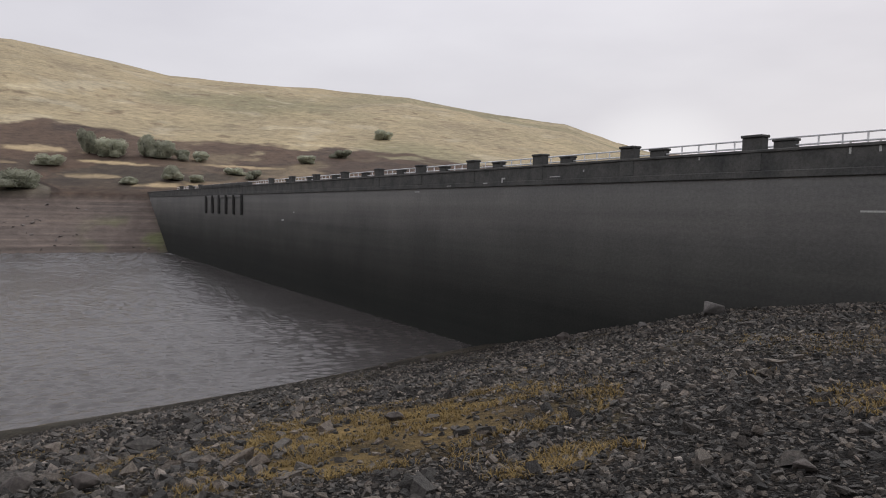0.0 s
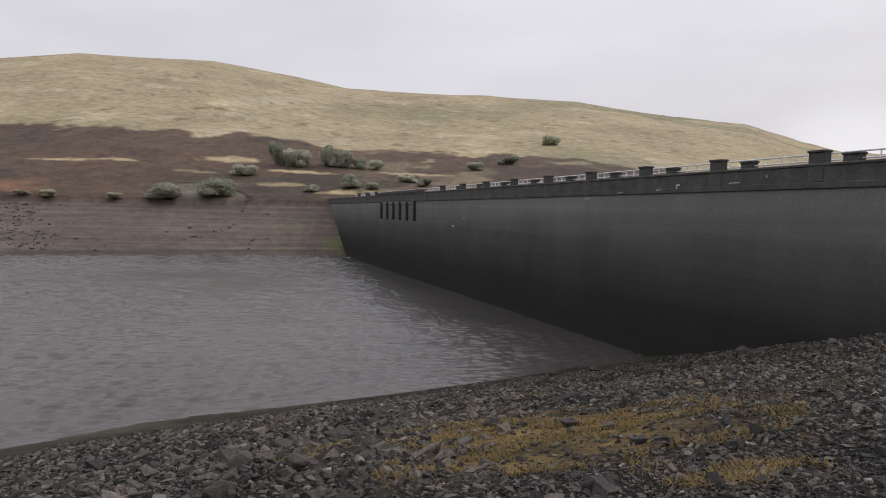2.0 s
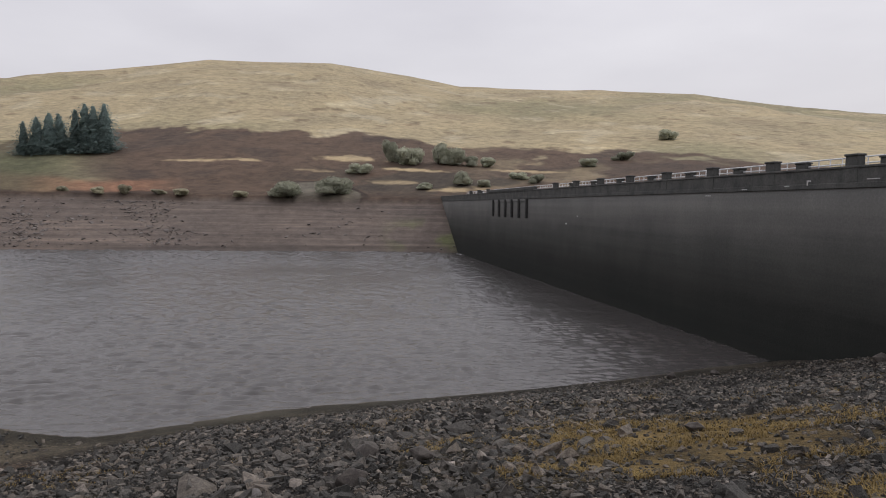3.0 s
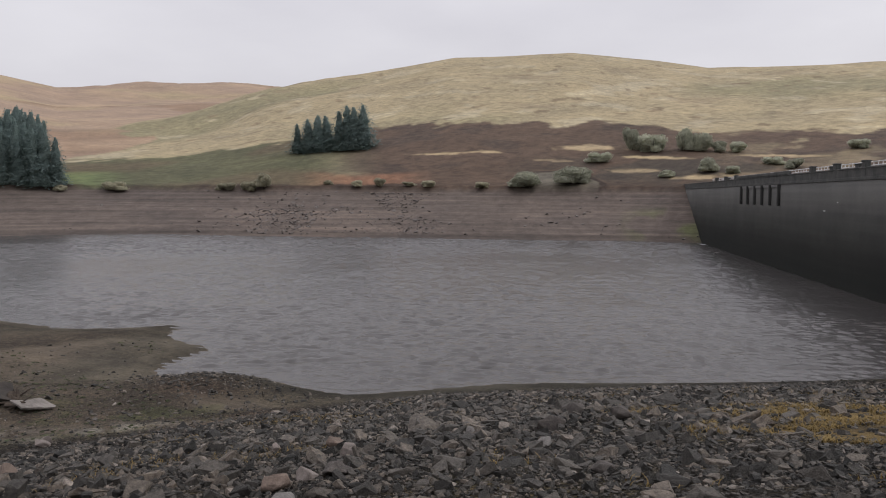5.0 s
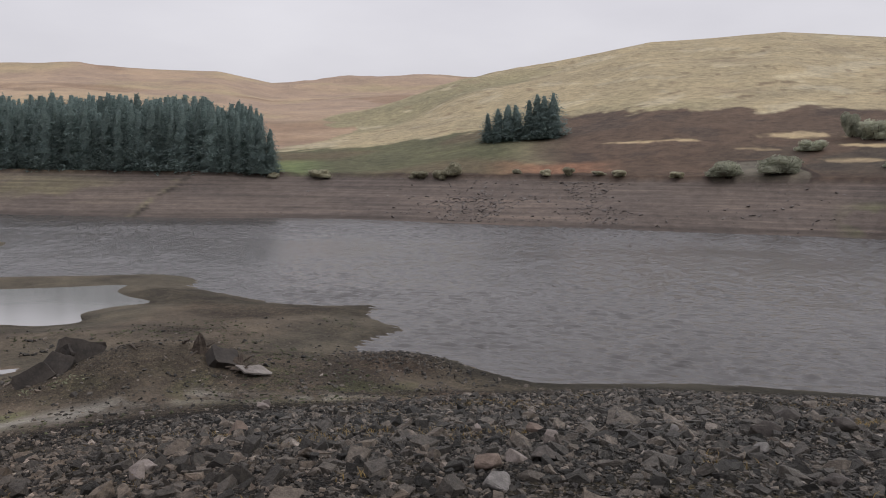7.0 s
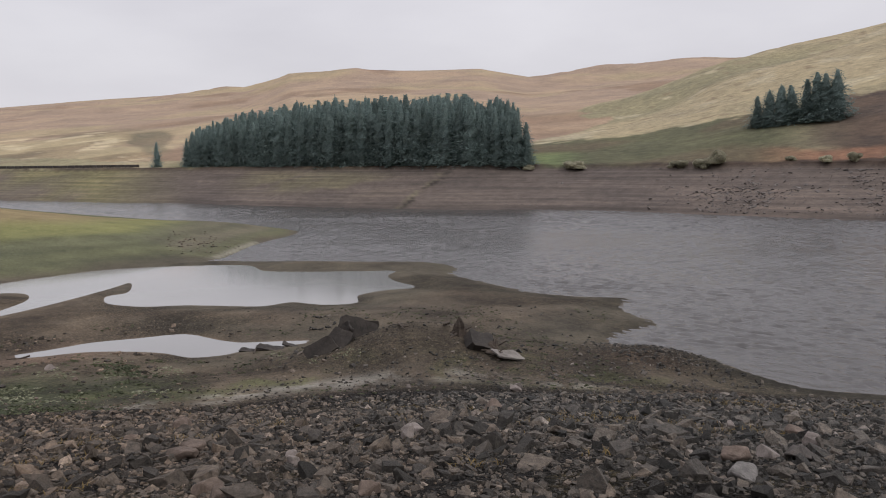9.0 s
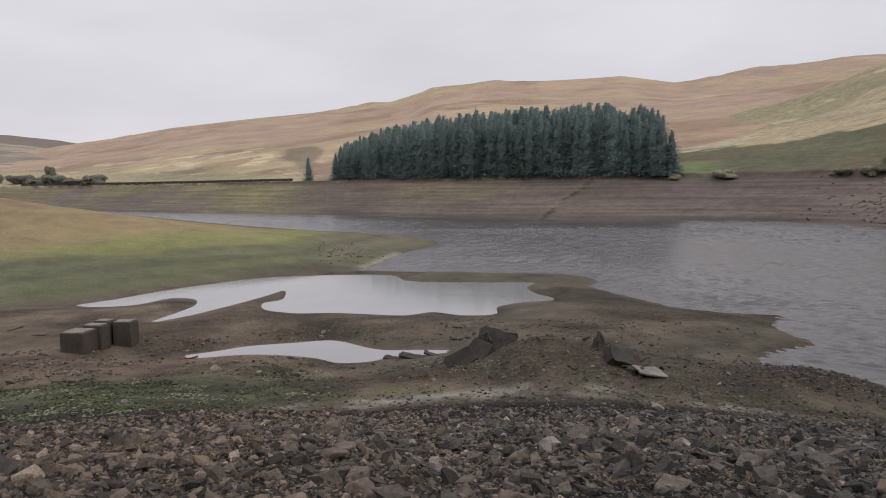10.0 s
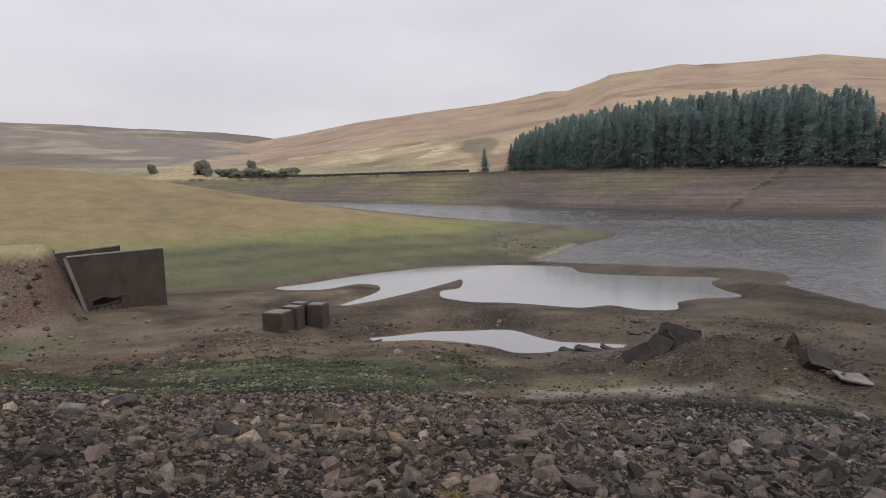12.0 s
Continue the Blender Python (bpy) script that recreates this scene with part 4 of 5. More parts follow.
sets = []
for per, r0, r1, lo, hi in ((280, 4.0, 9, 0.022, 0.09), (100, 9, 17, 0.04, 0.12), (24, 17, 48, 0.07, 0.18), (8, 4.0, 30, 0.09, 0.25)):
    x, y = spread(RNG, per, r0, r1)
    k = on_bank(x, y, RNG)
    if lo > 0.08:
        k = k & ((np.degrees(np.arctan2(x, y)) < -8) | (RNG.uniform(0, 1, len(x)) < 0.3))
    x, y = x[k], y[k]
    size = lo + (hi - lo) * RNG.uniform(0, 1, len(x)) ** 3.0
    sets.append((x, y, size))
x, y = spread(RNG, 5.0, 5.0, 17, -56, -12)
k = on_bank(x, y, RNG) & (x < -2.2 - 0.12 * y)
sets.append((x[k], y[k], 0.13 + 0.17 * RNG.uniform(0, 1, k.sum()) ** 2.0))
x, y = spread(RNG, 3.0, 4.0, 17, -136, -62)
k = on_bank(x, y, RNG)
sets.append((x[k], y[k], 0.12 + 0.24 * RNG.uniform(0, 1, k.sum()) ** 2.5))
for per, lo, hi in ((26, 0.05, 0.16), (4.0, 0.14, 0.3)):
    x, y = spread(RNG, per, 0.0, 4.0, -180, 180)
    sets.append((x, y, lo + (hi - lo) * RNG.uniform(0, 1, len(x)) ** 2.5))
    x, y = spread(RNG, per * 0.6, 4.0, 11.0, 40, 196)
    sets.append((x, y, lo + (hi - lo) * RNG.uniform(0, 1, len(x)) ** 2.5))
x, y, size = (np.concatenate(c) for c in zip(*sets))
# larger blocks lie towards the water on the left of the grass, as they were tipped
big = (np.hypot(x + 9, y - 13) < 11) & (RNG.uniform(0, 1, len(x)) < 0.07)
size = np.where(big, size * RNG.uniform(1.3, 2.0, len(x)), size)
rubble = tagged(new("rubble", heap("rubble", x, y, size, 0.10, RNG)), "loose dark angular rubble covering the reservoir bank", "rubble", kind="stuff")

# grit and pebbles over the flats
x, y = spread(RNG, 5.0, 20, 46, -136, -48)
z, q = land(x, y, True)
k = (q["wet"] > 0.8) & (q["bank"] < q["low"] + 0.5) & (RNG.uniform(0, 1, len(x)) < 0.25 + 0.6 * smooth(fbm(x, y, 5, 3, 131) * 2 + 0.2))
x, y = x[k], y[k]
size = 0.05 + 0.20 * RNG.uniform(0, 1, len(x)) ** 4
fx, fy = spread(RNG, 16.0, 21.0, 28.0, -113, -55)
k = outside(fx, fy, LAKE) > 1.0
x, y, size = np.concatenate([x, fx[k]]), np.concatenate([y, fy[k]]), np.concatenate([size, 0.03 + 0.11 * RNG.uniform(0, 1, k.sum()) ** 3])
gx, gy = RNG.normal(-90, 4.5, 140), RNG.normal(-5.5, 2.2, 140)
k = outside(gx, gy, LAKE) > 0.6
x, y, size = np.concatenate([x, gx[k]]), np.concatenate([y, gy[k]]), np.concatenate([size, RNG.uniform(0.08, 0.28, k.sum())])
gx, gy = RNG.normal(-28.5, 2.6, 900), RNG.normal(16.6, 1.7, 900)
k = outside(gx, gy, LAKE) > 0.4
x, y, size = np.concatenate([x, gx[k]]), np.concatenate([y, gy[k]]), np.concatenate([size, 0.05 + 0.14 * RNG.uniform(0, 1, k.sum()) ** 2])
gx, gy = RNG.normal(-30.5, 2.6, 700), RNG.normal(5.6, 2.8, 700)
x, y, size = np.concatenate([x, gx]), np.concatenate([y, gy]), np.concatenate([size, 0.04 + 0.08 * RNG.uniform(0, 1, 700) ** 2])
gx, gy = spread(RNG, 9.0, 32, 45, -132, -84)
zz, q = land(gx, gy, True)
k = (q["wet"] > 0.6) & (fbm(gx, gy, 3.0, 3, 175) + 0.4 * fbm(gx, gy, 0.9, 2, 177) > 0.0 + 0.4 * np.abs(q["r"] - 38.5) / 6)
x, y, size = np.concatenate([x, gx[k]]), np.concatenate([y, gy[k]]), np.concatenate([size, 0.07 + 0.28 * RNG.uniform(0, 1, k.sum()) ** 4])
pebbles = tagged(new("pebbles", heap("pebbles", x, y, size, 0.05, RNG)), "scattered pebbles and grit on the drained mud", "pebbles", kind="stuff")
# stones washed out on the far side of the water and by the intake
x, y = spread(RNG, 3.4, 150, 215, -70, -19)
z, q = land(x, y, True)
k = (q["s"] > 0.05) & (q["s"] < 0.98) & (RNG.uniform(0, 1, len(x)) < smooth(1.3 - np.abs(q["a"] + 49) / 9) * (0.15 + 0.8 * smooth(fbm(x, y, 12, 3, 135) * 4)) + 0.05 * smooth(fbm(x, y, 14, 3, 133) * 4 - 0.5))
x, y = x[k], y[k]
shingle = tagged(new("shore_rocks", heap("shore_rocks", x, y, 0.22 + 0.75 * RNG.uniform(0, 1, len(x)) ** 4, -0.02, RNG, material=MAT_SHORE_ROCK, squash=0.55)), "silt-dulled rocks strewn in ledges over the bared far shore", "rocks", kind="stuff")
x, y = spread(RNG, 6.5, 40, 66, -140, -119)
z, q = land(x, y, True)
k = (q["side"] > 0.25) & (z < 4.3) & (RNG.uniform(0, 1, len(x)) < 0.25 + 0.6 * smooth(fbm(x, y, 4, 3, 195) * 3 + 0.5))
x, y = x[k], y[k]
intake_rubble = tagged(new("rubble", heap("intake_rubble", x, y, 0.10 + 0.36 * RNG.uniform(0, 1, len(x)) ** 4, 0.1, RNG)), "stony fill banked against the intake wall", "rubble", kind="stuff")


# ---- single boulders ----
def boulder_mesh(seed, flat=0.62):
    """A broken block with worn corners and chipped faces."""
    rng = np.random.default_rng(seed)
    b = bmesh.new()
    for _ in range(15):
        v = Vector(rng.normal(size=3)).normalized() * rng.uniform(0.85, 1.1)
        b.verts.new((v.x, v.y * 0.8, v.z * flat))
    g = bmesh.ops.convex_hull(b, input=b.verts)
    bmesh.ops.delete(b, geom=list({e for e in g["geom_interior"] + g["geom_unused"] if isinstance(e, bmesh.types.BMVert)}), context="VERTS")
    bmesh.ops.bevel(b, geom=list(b.edges), offset=0.05, segments=1, affect="EDGES")
    bmesh.ops.triangulate(b, faces=b.faces)
    bmesh.ops.subdivide_edges(b, edges=list(b.edges), cuts=1)
    for v in b.verts:
        v.co += v.co.normalized() * 0.07 * noise.noise(v.co * 2.3 + Vector((seed, 0, 0))) + Vector((0, 0, 0.03 * noise.noise(v.co * 6)))
        v.co /= 1.9
    bmesh.ops.recalc_face_normals(b, faces=b.faces)
    me = bpy.data.meshes.new("boulder")
    b.to_mesh(me)
    b.free()
    return me


ROCK_TONES = {
    "dark": ("dark grey angular boulder lying on the stony bank", (0.036, 0.031, 0.028), (0.088, 0.076, 0.067)),
    "grey": ("weathered grey boulder among smaller rubble", (0.08, 0.074, 0.069), (0.16, 0.148, 0.138)),
    "brown": ("rust-brown broken boulder on the rubble bank", (0.078, 0.058, 0.046), (0.160, 0.120, 0.096)),
    "pale": ("pale pinkish stone lying among darker rubble", (0.13, 0.108, 0.095), (0.225, 0.192, 0.172)),
}
TONE_MESH = {}
for k, (tone, (label, lo, hi)) in enumerate(ROCK_TONES.items()):
    material = mottled("boulder_" + tone, lo, hi, 3.0, 18.0, 0.85, 0.3, 0.6, 0.02, random_tint=0.15)
    TONE_MESH[tone] = []
    for j in range(4):
        me = boulder_mesh(11 * k + j + 1, (0.5, 0.66, 0.42, 0.75)[j])
        me.materials.append(material)
        TONE_MESH[tone].append(me)
BOULDERS_EAST = [(-0.78, 13.0, 0.42, "dark"), (11.2, 30.4, 1.2, "grey"), (2.83, 5.66, 0.26, "dark"), (5.9, 35.4, 0.85, "dark"), (16.6, 29.4, 0.6, "grey"), (-4.95, 10.2, 0.52, "dark"), (-6.3, 10.9, 0.6, "dark"), (-5.26, 8.34, 0.5, "dark"), (-8.1, 6.3, 0.42, "brown"), (-8.7, 5.5, 0.3, "pale"), (-5.2, 2.85, 0.48, "brown"), (-5.3, 3.32, 0.34, "pale"), (-5.1, 3.6, 0.38, "dark"), (-2.5, 4.8, 0.28, "dark"), (-4.3, 6.6, 0.32, "grey"), (-21.4, 7.05, 0.6, "pale"), (-6.6, 7.9, 0.3, "grey"), (9.0, 33.0, 0.55, "grey"), (-0.9, 40.5, 0.7, "dark"), (-2.9, 38.0, 0.8, "dark")]
BOULDERS_WEST = [(-7.6, -1.57, 0.25, "pale"), (-8.9, 0.2, 0.42, "pale"), (-4.88, -1.16, 0.33, "brown"), (-5.85, -2.5, 0.34, "brown"), (-9.4, -2.8, 0.44, "brown"), (-15.7, -3.3, 0.58, "brown"), (-12.1, -3.9, 0.42, "brown"), (-13.9, 3.26, 0.62, "brown"), (-14.3, 3.8, 0.3, "pale"), (-6.75, 5.34, 0.38, "pale"), (-4.25, 2.2, 0.42, "grey"), (-9.2, -7.6, 0.48, "dark"), (-8.8, -2.9, 0.48, "brown"), (-7.1, -1.64, 0.28, "pale"), (-5.2, -3.15, 0.55, "brown"), (-5.45, -2.45, 0.28, "brown"), (-5.0, -4.14, 0.27, "pale"), (-4.87, -6.2, 0.3, "pale"), (-5.5, -7.4, 0.4, "brown"), (-10.2, -10.9, 0.56, "grey"), (-14.0, -12.3, 0.78, "dark"), (-14.5, -3.3, 0.5, "brown"), (-9.5, 0.4, 0.44, "pale"), (-5.7, -5.6, 0.28, "dark")]
BOULDERS_FLAT = [(-33.9, -9.6, 0.6, "pale"), (-22.7, 3.6, 0.26, "pale"), (-21.0, 6.8, 0.5, "pale"), (-25.6, -11.2, 0.32, "pale"), (-29.9, -10.5, 0.34, "dark"), (-31.0, -8.2, 0.3, "brown"), (-27.2, -8.8, 0.28, "brown"), (-33.0, -11.5, 0.35, "brown"), (-24.5, -9.0, 0.2, "pale"), (-36.0, -14.2, 0.3, "pale"), (-41.5, -27.2, 0.45, "pale"), (-43.0, -29.0, 0.35, "grey")]
for k, (x, y, size, tone) in enumerate(BOULDERS_EAST + BOULDERS_WEST + BOULDERS_FLAT):
    ob = tagged(new("boulder", TONE_MESH[tone][k % 4]), ROCK_TONES[tone][0], "boulder", "boulders on the bank")
    s = size / 1.0
    ob.matrix_world = Matrix.Translation((x, y, ground_at(x, y) + 0.16 * size)) @ Euler((0.25 * math.sin(k * 2.1), 0.25 * math.cos(k * 1.7), k * 2.399)).to_matrix().to_4x4() @ Matrix.Scale(s, 4)


# ---- grass and moss tufts between the stones ----
def tufts(name, spots, rng, h0, h1, width):
    """Many thin blades, bent over, in one mesh."""
    n = len(spots)
    a, lean = rng.uniform(0, 6.283, n), rng.uniform(0.6, 1.6, n)
    h = rng.uniform(h0, h1, n)
    px, py = spots[:, 0], spots[:, 1]
    pz = land(px, py) - 0.01
    dx, dy = np.cos(a), np.sin(a)
    base = np.stack([px, py, pz], -1)
    side = np.stack([-dy, dx, 0 * dx], -1) * width
    mid = base + np.stack([dx * h * lean * 0.35, dy * h * lean * 0.35, h * 0.65], -1)
    tip = base + np.stack([dx * h * lean, dy * h * lean, h * 0.9], -1)
    v = np.stack([base - side, base + side, mid + side * 0.7, mid - side * 0.7, tip + side * 0.15, tip - side * 0.15], 1).reshape(-1, 3)
    i = (np.arange(n) * 6)[:, None]
    f = np.concatenate([i + np.array([0, 1, 2, 3]), i + np.array([3, 2, 4, 5])])
    return mesh_arrays(name, v, f, MAT_DRYGRASS)


def patch(rng, n, cx, cy, rx, ry):
    r, a = np.sqrt(rng.uniform(0, 1, n)), rng.uniform(0, 6.283, n)
    p = np.stack([cx + rx * r * np.cos(a), cy + ry * r * np.sin(a)], -1)
    k = fbm(p[:, 0], p[:, 1], 0.9, 3, 141) + 0.5 * fbm(p[:, 0], p[:, 1], 3.0, 2, 143) > -0.05 + 0.5 * (r - 0.6)
    return p[k]


GR = np.random.default_rng(9)
spots = np.concatenate([patch(GR, 30000, -1.2, 12.4, 4.2, 3.9), patch(GR, 1500, 1.3, 7.6, 0.9, 0.7), patch(GR, 3500, -2.3, 9.4, 1.7, 1.3), patch(GR, 2200, 5.0, 8.4, 1.3, 1.2), patch(GR, 2000, -4.2, 12.0, 1.6, 2.2), patch(GR, 500, -5.0, -3.4, 0.35, 0.3), patch(GR, 1500, -12.0, -7.0, 4.5, 1.0), patch(GR, 1200, -13.3, 3.5, 1.6, 0.7)])
sx, sy = spread(GR, 90, 4.5, 26, -134, 34)
k = (fbm(sx, sy, 1.4, 3, 181) + 0.5 * fbm(sx, sy, 5.0, 2, 183) > 0.34) & on_bank(sx, sy, GR)
spots = np.concatenate([spots, np.stack([sx[k], sy[k]], -1)])
grass = tagged(new("grass_tufts", tufts("grass_tufts", spots, GR, 0.03, 0.10, 0.007)), "short tawny dead grass and moss between the stones", "grass", kind="stuff")


# ---- spruces ----
def spruce_crown(rng, height=18.0, spread_r=3.3, count=210, per=8, bare=0.02):
    """Drooping branches set in a spiral from the skirt to the leader, each a row of small needle sprays."""
    i = np.arange(count)
    t = np.clip(bare + (1.0 - bare) * (1 - (1 - (i + 0.5) / count) ** 0.62) + rng.uniform(-0.02, 0.02, count), bare, 0.995)
    a = i * 2.39996 + rng.uniform(-0.5, 0.5, count)
    reach = lambda t: spread_r * np.clip(1 - t, 0, 1) ** 0.6 * (0.82 + 0.18 * np.minimum(1, t * 6)) + 0.15
    L = reach(t) * rng.uniform(0.62, 1.25, count)
    droop = rng.uniform(0.1, 0.42, count) * (1.1 - 0.9 * t)
    u = np.sqrt(rng.uniform(0.16, 1.0, (count, per)))
    d, s = np.stack([np.cos(a), np.sin(a), 0 * a], -1), np.stack([-np.sin(a), np.cos(a), 0 * a], -1)
    p = d[:, None] * (L[:, None] * u)[..., None] + s[:, None] * (rng.normal(0, 0.17, (count, per)) * L[:, None])[..., None]
    p[..., 2] += (t * height)[:, None] - (droop * L)[:, None] * u * u + rng.normal(0, 0.16, (count, per))
    m = count * per
    p = p.reshape(-1, 3)
    size = (rng.uniform(0.3, 0.62, (count, per)) * (0.45 + 0.55 * (1 - t))[:, None]).reshape(-1, 1)
    along = np.repeat(d, per, 0) + rng.normal(0, 0.45, (m, 3)) - np.array((0, 0, 0.35))
    across = np.repeat(s, per, 0) + rng.normal(0, 0.45, (m, 3))
    along /= np.linalg.norm(along, axis=1, keepdims=True)
    across /= np.linalg.norm(across, axis=1, keepdims=True)
    v = np.stack([p - along * size * 0.7, p + across * size * 0.4, p + along * size * 1.1, p - across * size * 0.4], 1).reshape(-1, 3)
    # the dense dark heart of the crown
    rings, n = 12, 7
    tt = np.repeat(np.linspace(bare, 0.97, rings), n)
    aa = np.tile(np.arange(n) * 6.2832 / n, rings) + 0.4 * (np.repeat(np.arange(rings), n) % 2)
    rr = reach(tt) * rng.uniform(0.3, 0.62, rings * n)
    body = np.stack([rr * np.cos(aa), rr * np.sin(aa), tt * height - 0.3 * rr], -1)
    k, j = np.arange(rings - 1)[:, None] * n, np.arange(n)[None, :]
    shell = np.stack([k + j, k + (j + 1) % n, k + n + (j + 1) % n, k + n + j], -1).reshape(-1, 4)
    return mesh_arrays("crown", np.concatenate([v, body]), np.concatenate([np.arange(m * 4).reshape(-1, 4), shell + m * 4]), MAT_NEEDLE)


def trunk_mesh(height, r):
    b = bmesh.new()
    for k in range(4):
        rod(b, (0, 0, height * k / 4 - (0.3 if k == 0 else 0)), (0, 0, height * (k + 1) / 4), r * (1 - k / 4.2), r * (1 - (k + 1) / 4.2), 7)
    me = bpy.data.meshes.new("trunk")
    b.to_mesh(me)
    b.free()
    me.materials.append(MAT_BARK)
    return me


TR = np.random.default_rng(21)
SPRUCES = []
for k in range(10):
    front = k < 5
    root = tagged(new("spruce"), "dense dark green spruce at the edge of a plantation" if front else "dark green spruce deep in a plantation", "tree", "plantation spruces")
    for name, me in (("trunk", trunk_mesh(16.4, 0.2)), ("crown", spruce_crown(TR, 18.0, (3.5, 3.9, 3.6, 4.2, 3.3)[k % 5], 210 if front else 120, 8 if front else 7))):
        o = new(name, me)
        o.parent = root
    SPRUCES.append(root)
used = []


def plant_spruce(x, y, height, width=1.0, label="", group="", deep=False):
    k = int(TR.integers(0, 5)) + (5 if deep else 0)
    s = height / 18.0
    lean = TR.normal(0, 0.012, 2)
    m = Matrix.Translation((x, y, ground_at(x, y) - 0.15)) @ Euler((lean[0], lean[1], TR.uniform(0, 6.283))).to_matrix().to_4x4() @ Matrix.Diagonal((s * width, s * width, s, 1))
    if k not in used:
        used.append(k)
        SPRUCES[k].matrix_world = m
        ob = SPRUCES[k]
    else:
        ob = copy_thing(SPRUCES[k], Matrix.Identity(4))
        ob.matrix_basis = m
    if label:
        tagged(ob, label, "", group)
    return ob


# the plantation climbs the slope in rows; its skyline is the far rows' tops
WOOD_H = [(-93, 13.0), (-91.5, 16.5), (-88, 20.5), (-82, 22.5), (-74, 22.5), (-71.8, 22.0), (-70.8, 18.6), (-69.8, 20.8), (-68.3, 18.6), (-67.4, 15.5), (-66.6, 13.0)]
for row in range(9):
    a = -92.7 + 0.4 * (row % 2) + 0.12 * row
    last = -67.3 - 0.22 * row
    while a < last:
        aa = a + TR.uniform(-0.28, 0.28)
        r = by_bearing(aa, FAR_R) + by_bearing(aa, FAR_W) + 4.0 + row * 5.2 + TR.uniform(-1.6, 1.6)
        x, y = r * math.sin(radians(aa)), r * math.cos(radians(aa))
        h = by_bearing(aa, WOOD_H) * TR.uniform(0.84, 1.0) * (0.88 if row < 2 else 1.0)
        plant_spruce(x, y, h, TR.uniform(1.15, 1.65), deep=row > 2)
        a += 0.74 if row < 3 else 0.86
CLUMP = "bushy dark spruce in a small hillside clump"
for x, y, h in ((-186, 151, 8.6), (-184, 153.5, 9.4), (-182, 152, 9.8), (-179.5, 154, 10.6), (-177.5, 156, 9.2), (-173.5, 157.2, 11.4), (-171.5, 159, 12.8), (-169.5, 160, 12.2), (-167.6, 161.3, 11.6), (-180, 157.5, 10.0), (-169.5, 164, 12.4)):
    plant_spruce(x, y, h * 1.12, 1.85, CLUMP, "spruces on the hillside")
plant_spruce(-289.6, -24.3, 9.5, 1.25, "lone small spruce beside the wood", "")


# ---- shrubs ----
def shrub_mesh(rng, n=3200):
    """Leafy clumps over a low dome one metre across and high."""
    lumps = [(Vector((rng.uniform(-0.32, 0.32), rng.uniform(-0.32, 0.32), rng.uniform(0.14, 0.66))), rng.uniform(0.2, 0.34)) for _ in range(11)]
    V, F = [], []
    for _ in range(n):
        c, r = lumps[int(rng.integers(0, len(lumps)))]
        d = Vector(rng.normal(size=3)).normalized()
        p = c + d * r * rng.uniform(0.8, 1.03)
        if p.z < 0.03:
            continue
        q = Euler(rng.uniform(0, 6.283, 3)).to_matrix()
        w = rng.uniform(0.02, 0.042)
        o = len(V)
        V.extend([(p + q @ Vector(v))[:] for v in ((-w, 0, 0), (0, -w * 0.7, 0.3 * w), (w * 1.2, 0, 0), (0, w * 0.7, -0.3 * w))])
        F.append((o, o + 1, o + 2, o + 3))
    # twiggy heart of each lump
    for c, r in lumps:
        o = len(V)
        for e in range(6):
            for g in range(8):
                f, h, q = 3.1416 * e / 5, 0.785 * g, r * rng.uniform(0.68, 0.9)
                V.append((c.x + q * math.sin(f) * math.cos(h), c.y + q * math.sin(f) * math.sin(h), max(0.02, c.z - q * math.cos(f))))
        F.extend((o + 8 * e + g, o + 8 * e + (g + 1) % 8, o + 8 * e + 8 + (g + 1) % 8, o + 8 * e + 8 + g) for e in range(5) for g in range(8))
    return mesh_arrays("crown", np.array(V), np.array(F), MAT_SHRUB)


def shrub_stems(rng):
    b = bmesh.new()
    for k in range(7):
        a = k * 0.9 + rng.uniform(-0.2, 0.2)
        rod(b, (0.05 * math.cos(a), 0.05 * math.sin(a), -0.05), (0.3 * math.cos(a), 0.3 * math.sin(a), rng.uniform(0.45, 0.75)), 0.018, 0.005, 4)
    me = bpy.data.meshes.new("stems")
    b.to_mesh(me)
    b.free()
    me.materials.append(MAT_BARK)
    return me


SHRUB_PARTS = [(shrub_mesh(TR), shrub_stems(TR)) for _ in range(4)]
SHRUB_DARK = SHRUB_PARTS[2][0].copy()
SHRUB_DARK.materials[0] = leafy("dark_willow_leaves", (0.185, 0.185, 0.150), (0.28, 0.275, 0.225), 0.9, 5.0, 0.4)
SHRUB_MID = []
MAT_SHRUB_MID = leafy("grey_green_leaves", (0.31, 0.295, 0.21), (0.44, 0.415, 0.305), 0.9, 5.0, 0.4, 0.25)
for me, stems in SHRUB_PARTS:
    SHRUB_MID.append(me.copy())
    SHRUB_MID[-1].materials[0] = MAT_SHRUB_MID
SHRUBS_SHORE = [(-196.9, 82.8, 3.4, 1.9), (-190.5, 93.6, 5.4, 2.8), (-166.8, 111, 5.0, 2.6), (-161.3, 114.6, 4.0, 2.9), (-157.5, 117.1, 5.0, 4.4), (-135.5, 128.9, 2.8, 1.9), (-130.9, 131.5, 3.2, 2.6), (-119.6, 138.1, 4.2, 1.8), (-97.2, 148.5, 8.6, 4.6), (-88.4, 154.6, 8.2, 4.6), (-124.5, 136, 3.0, 1.3), (-107, 143.5, 3.5, 1.6), (-143, 125.5, 2.4, 1.5)]
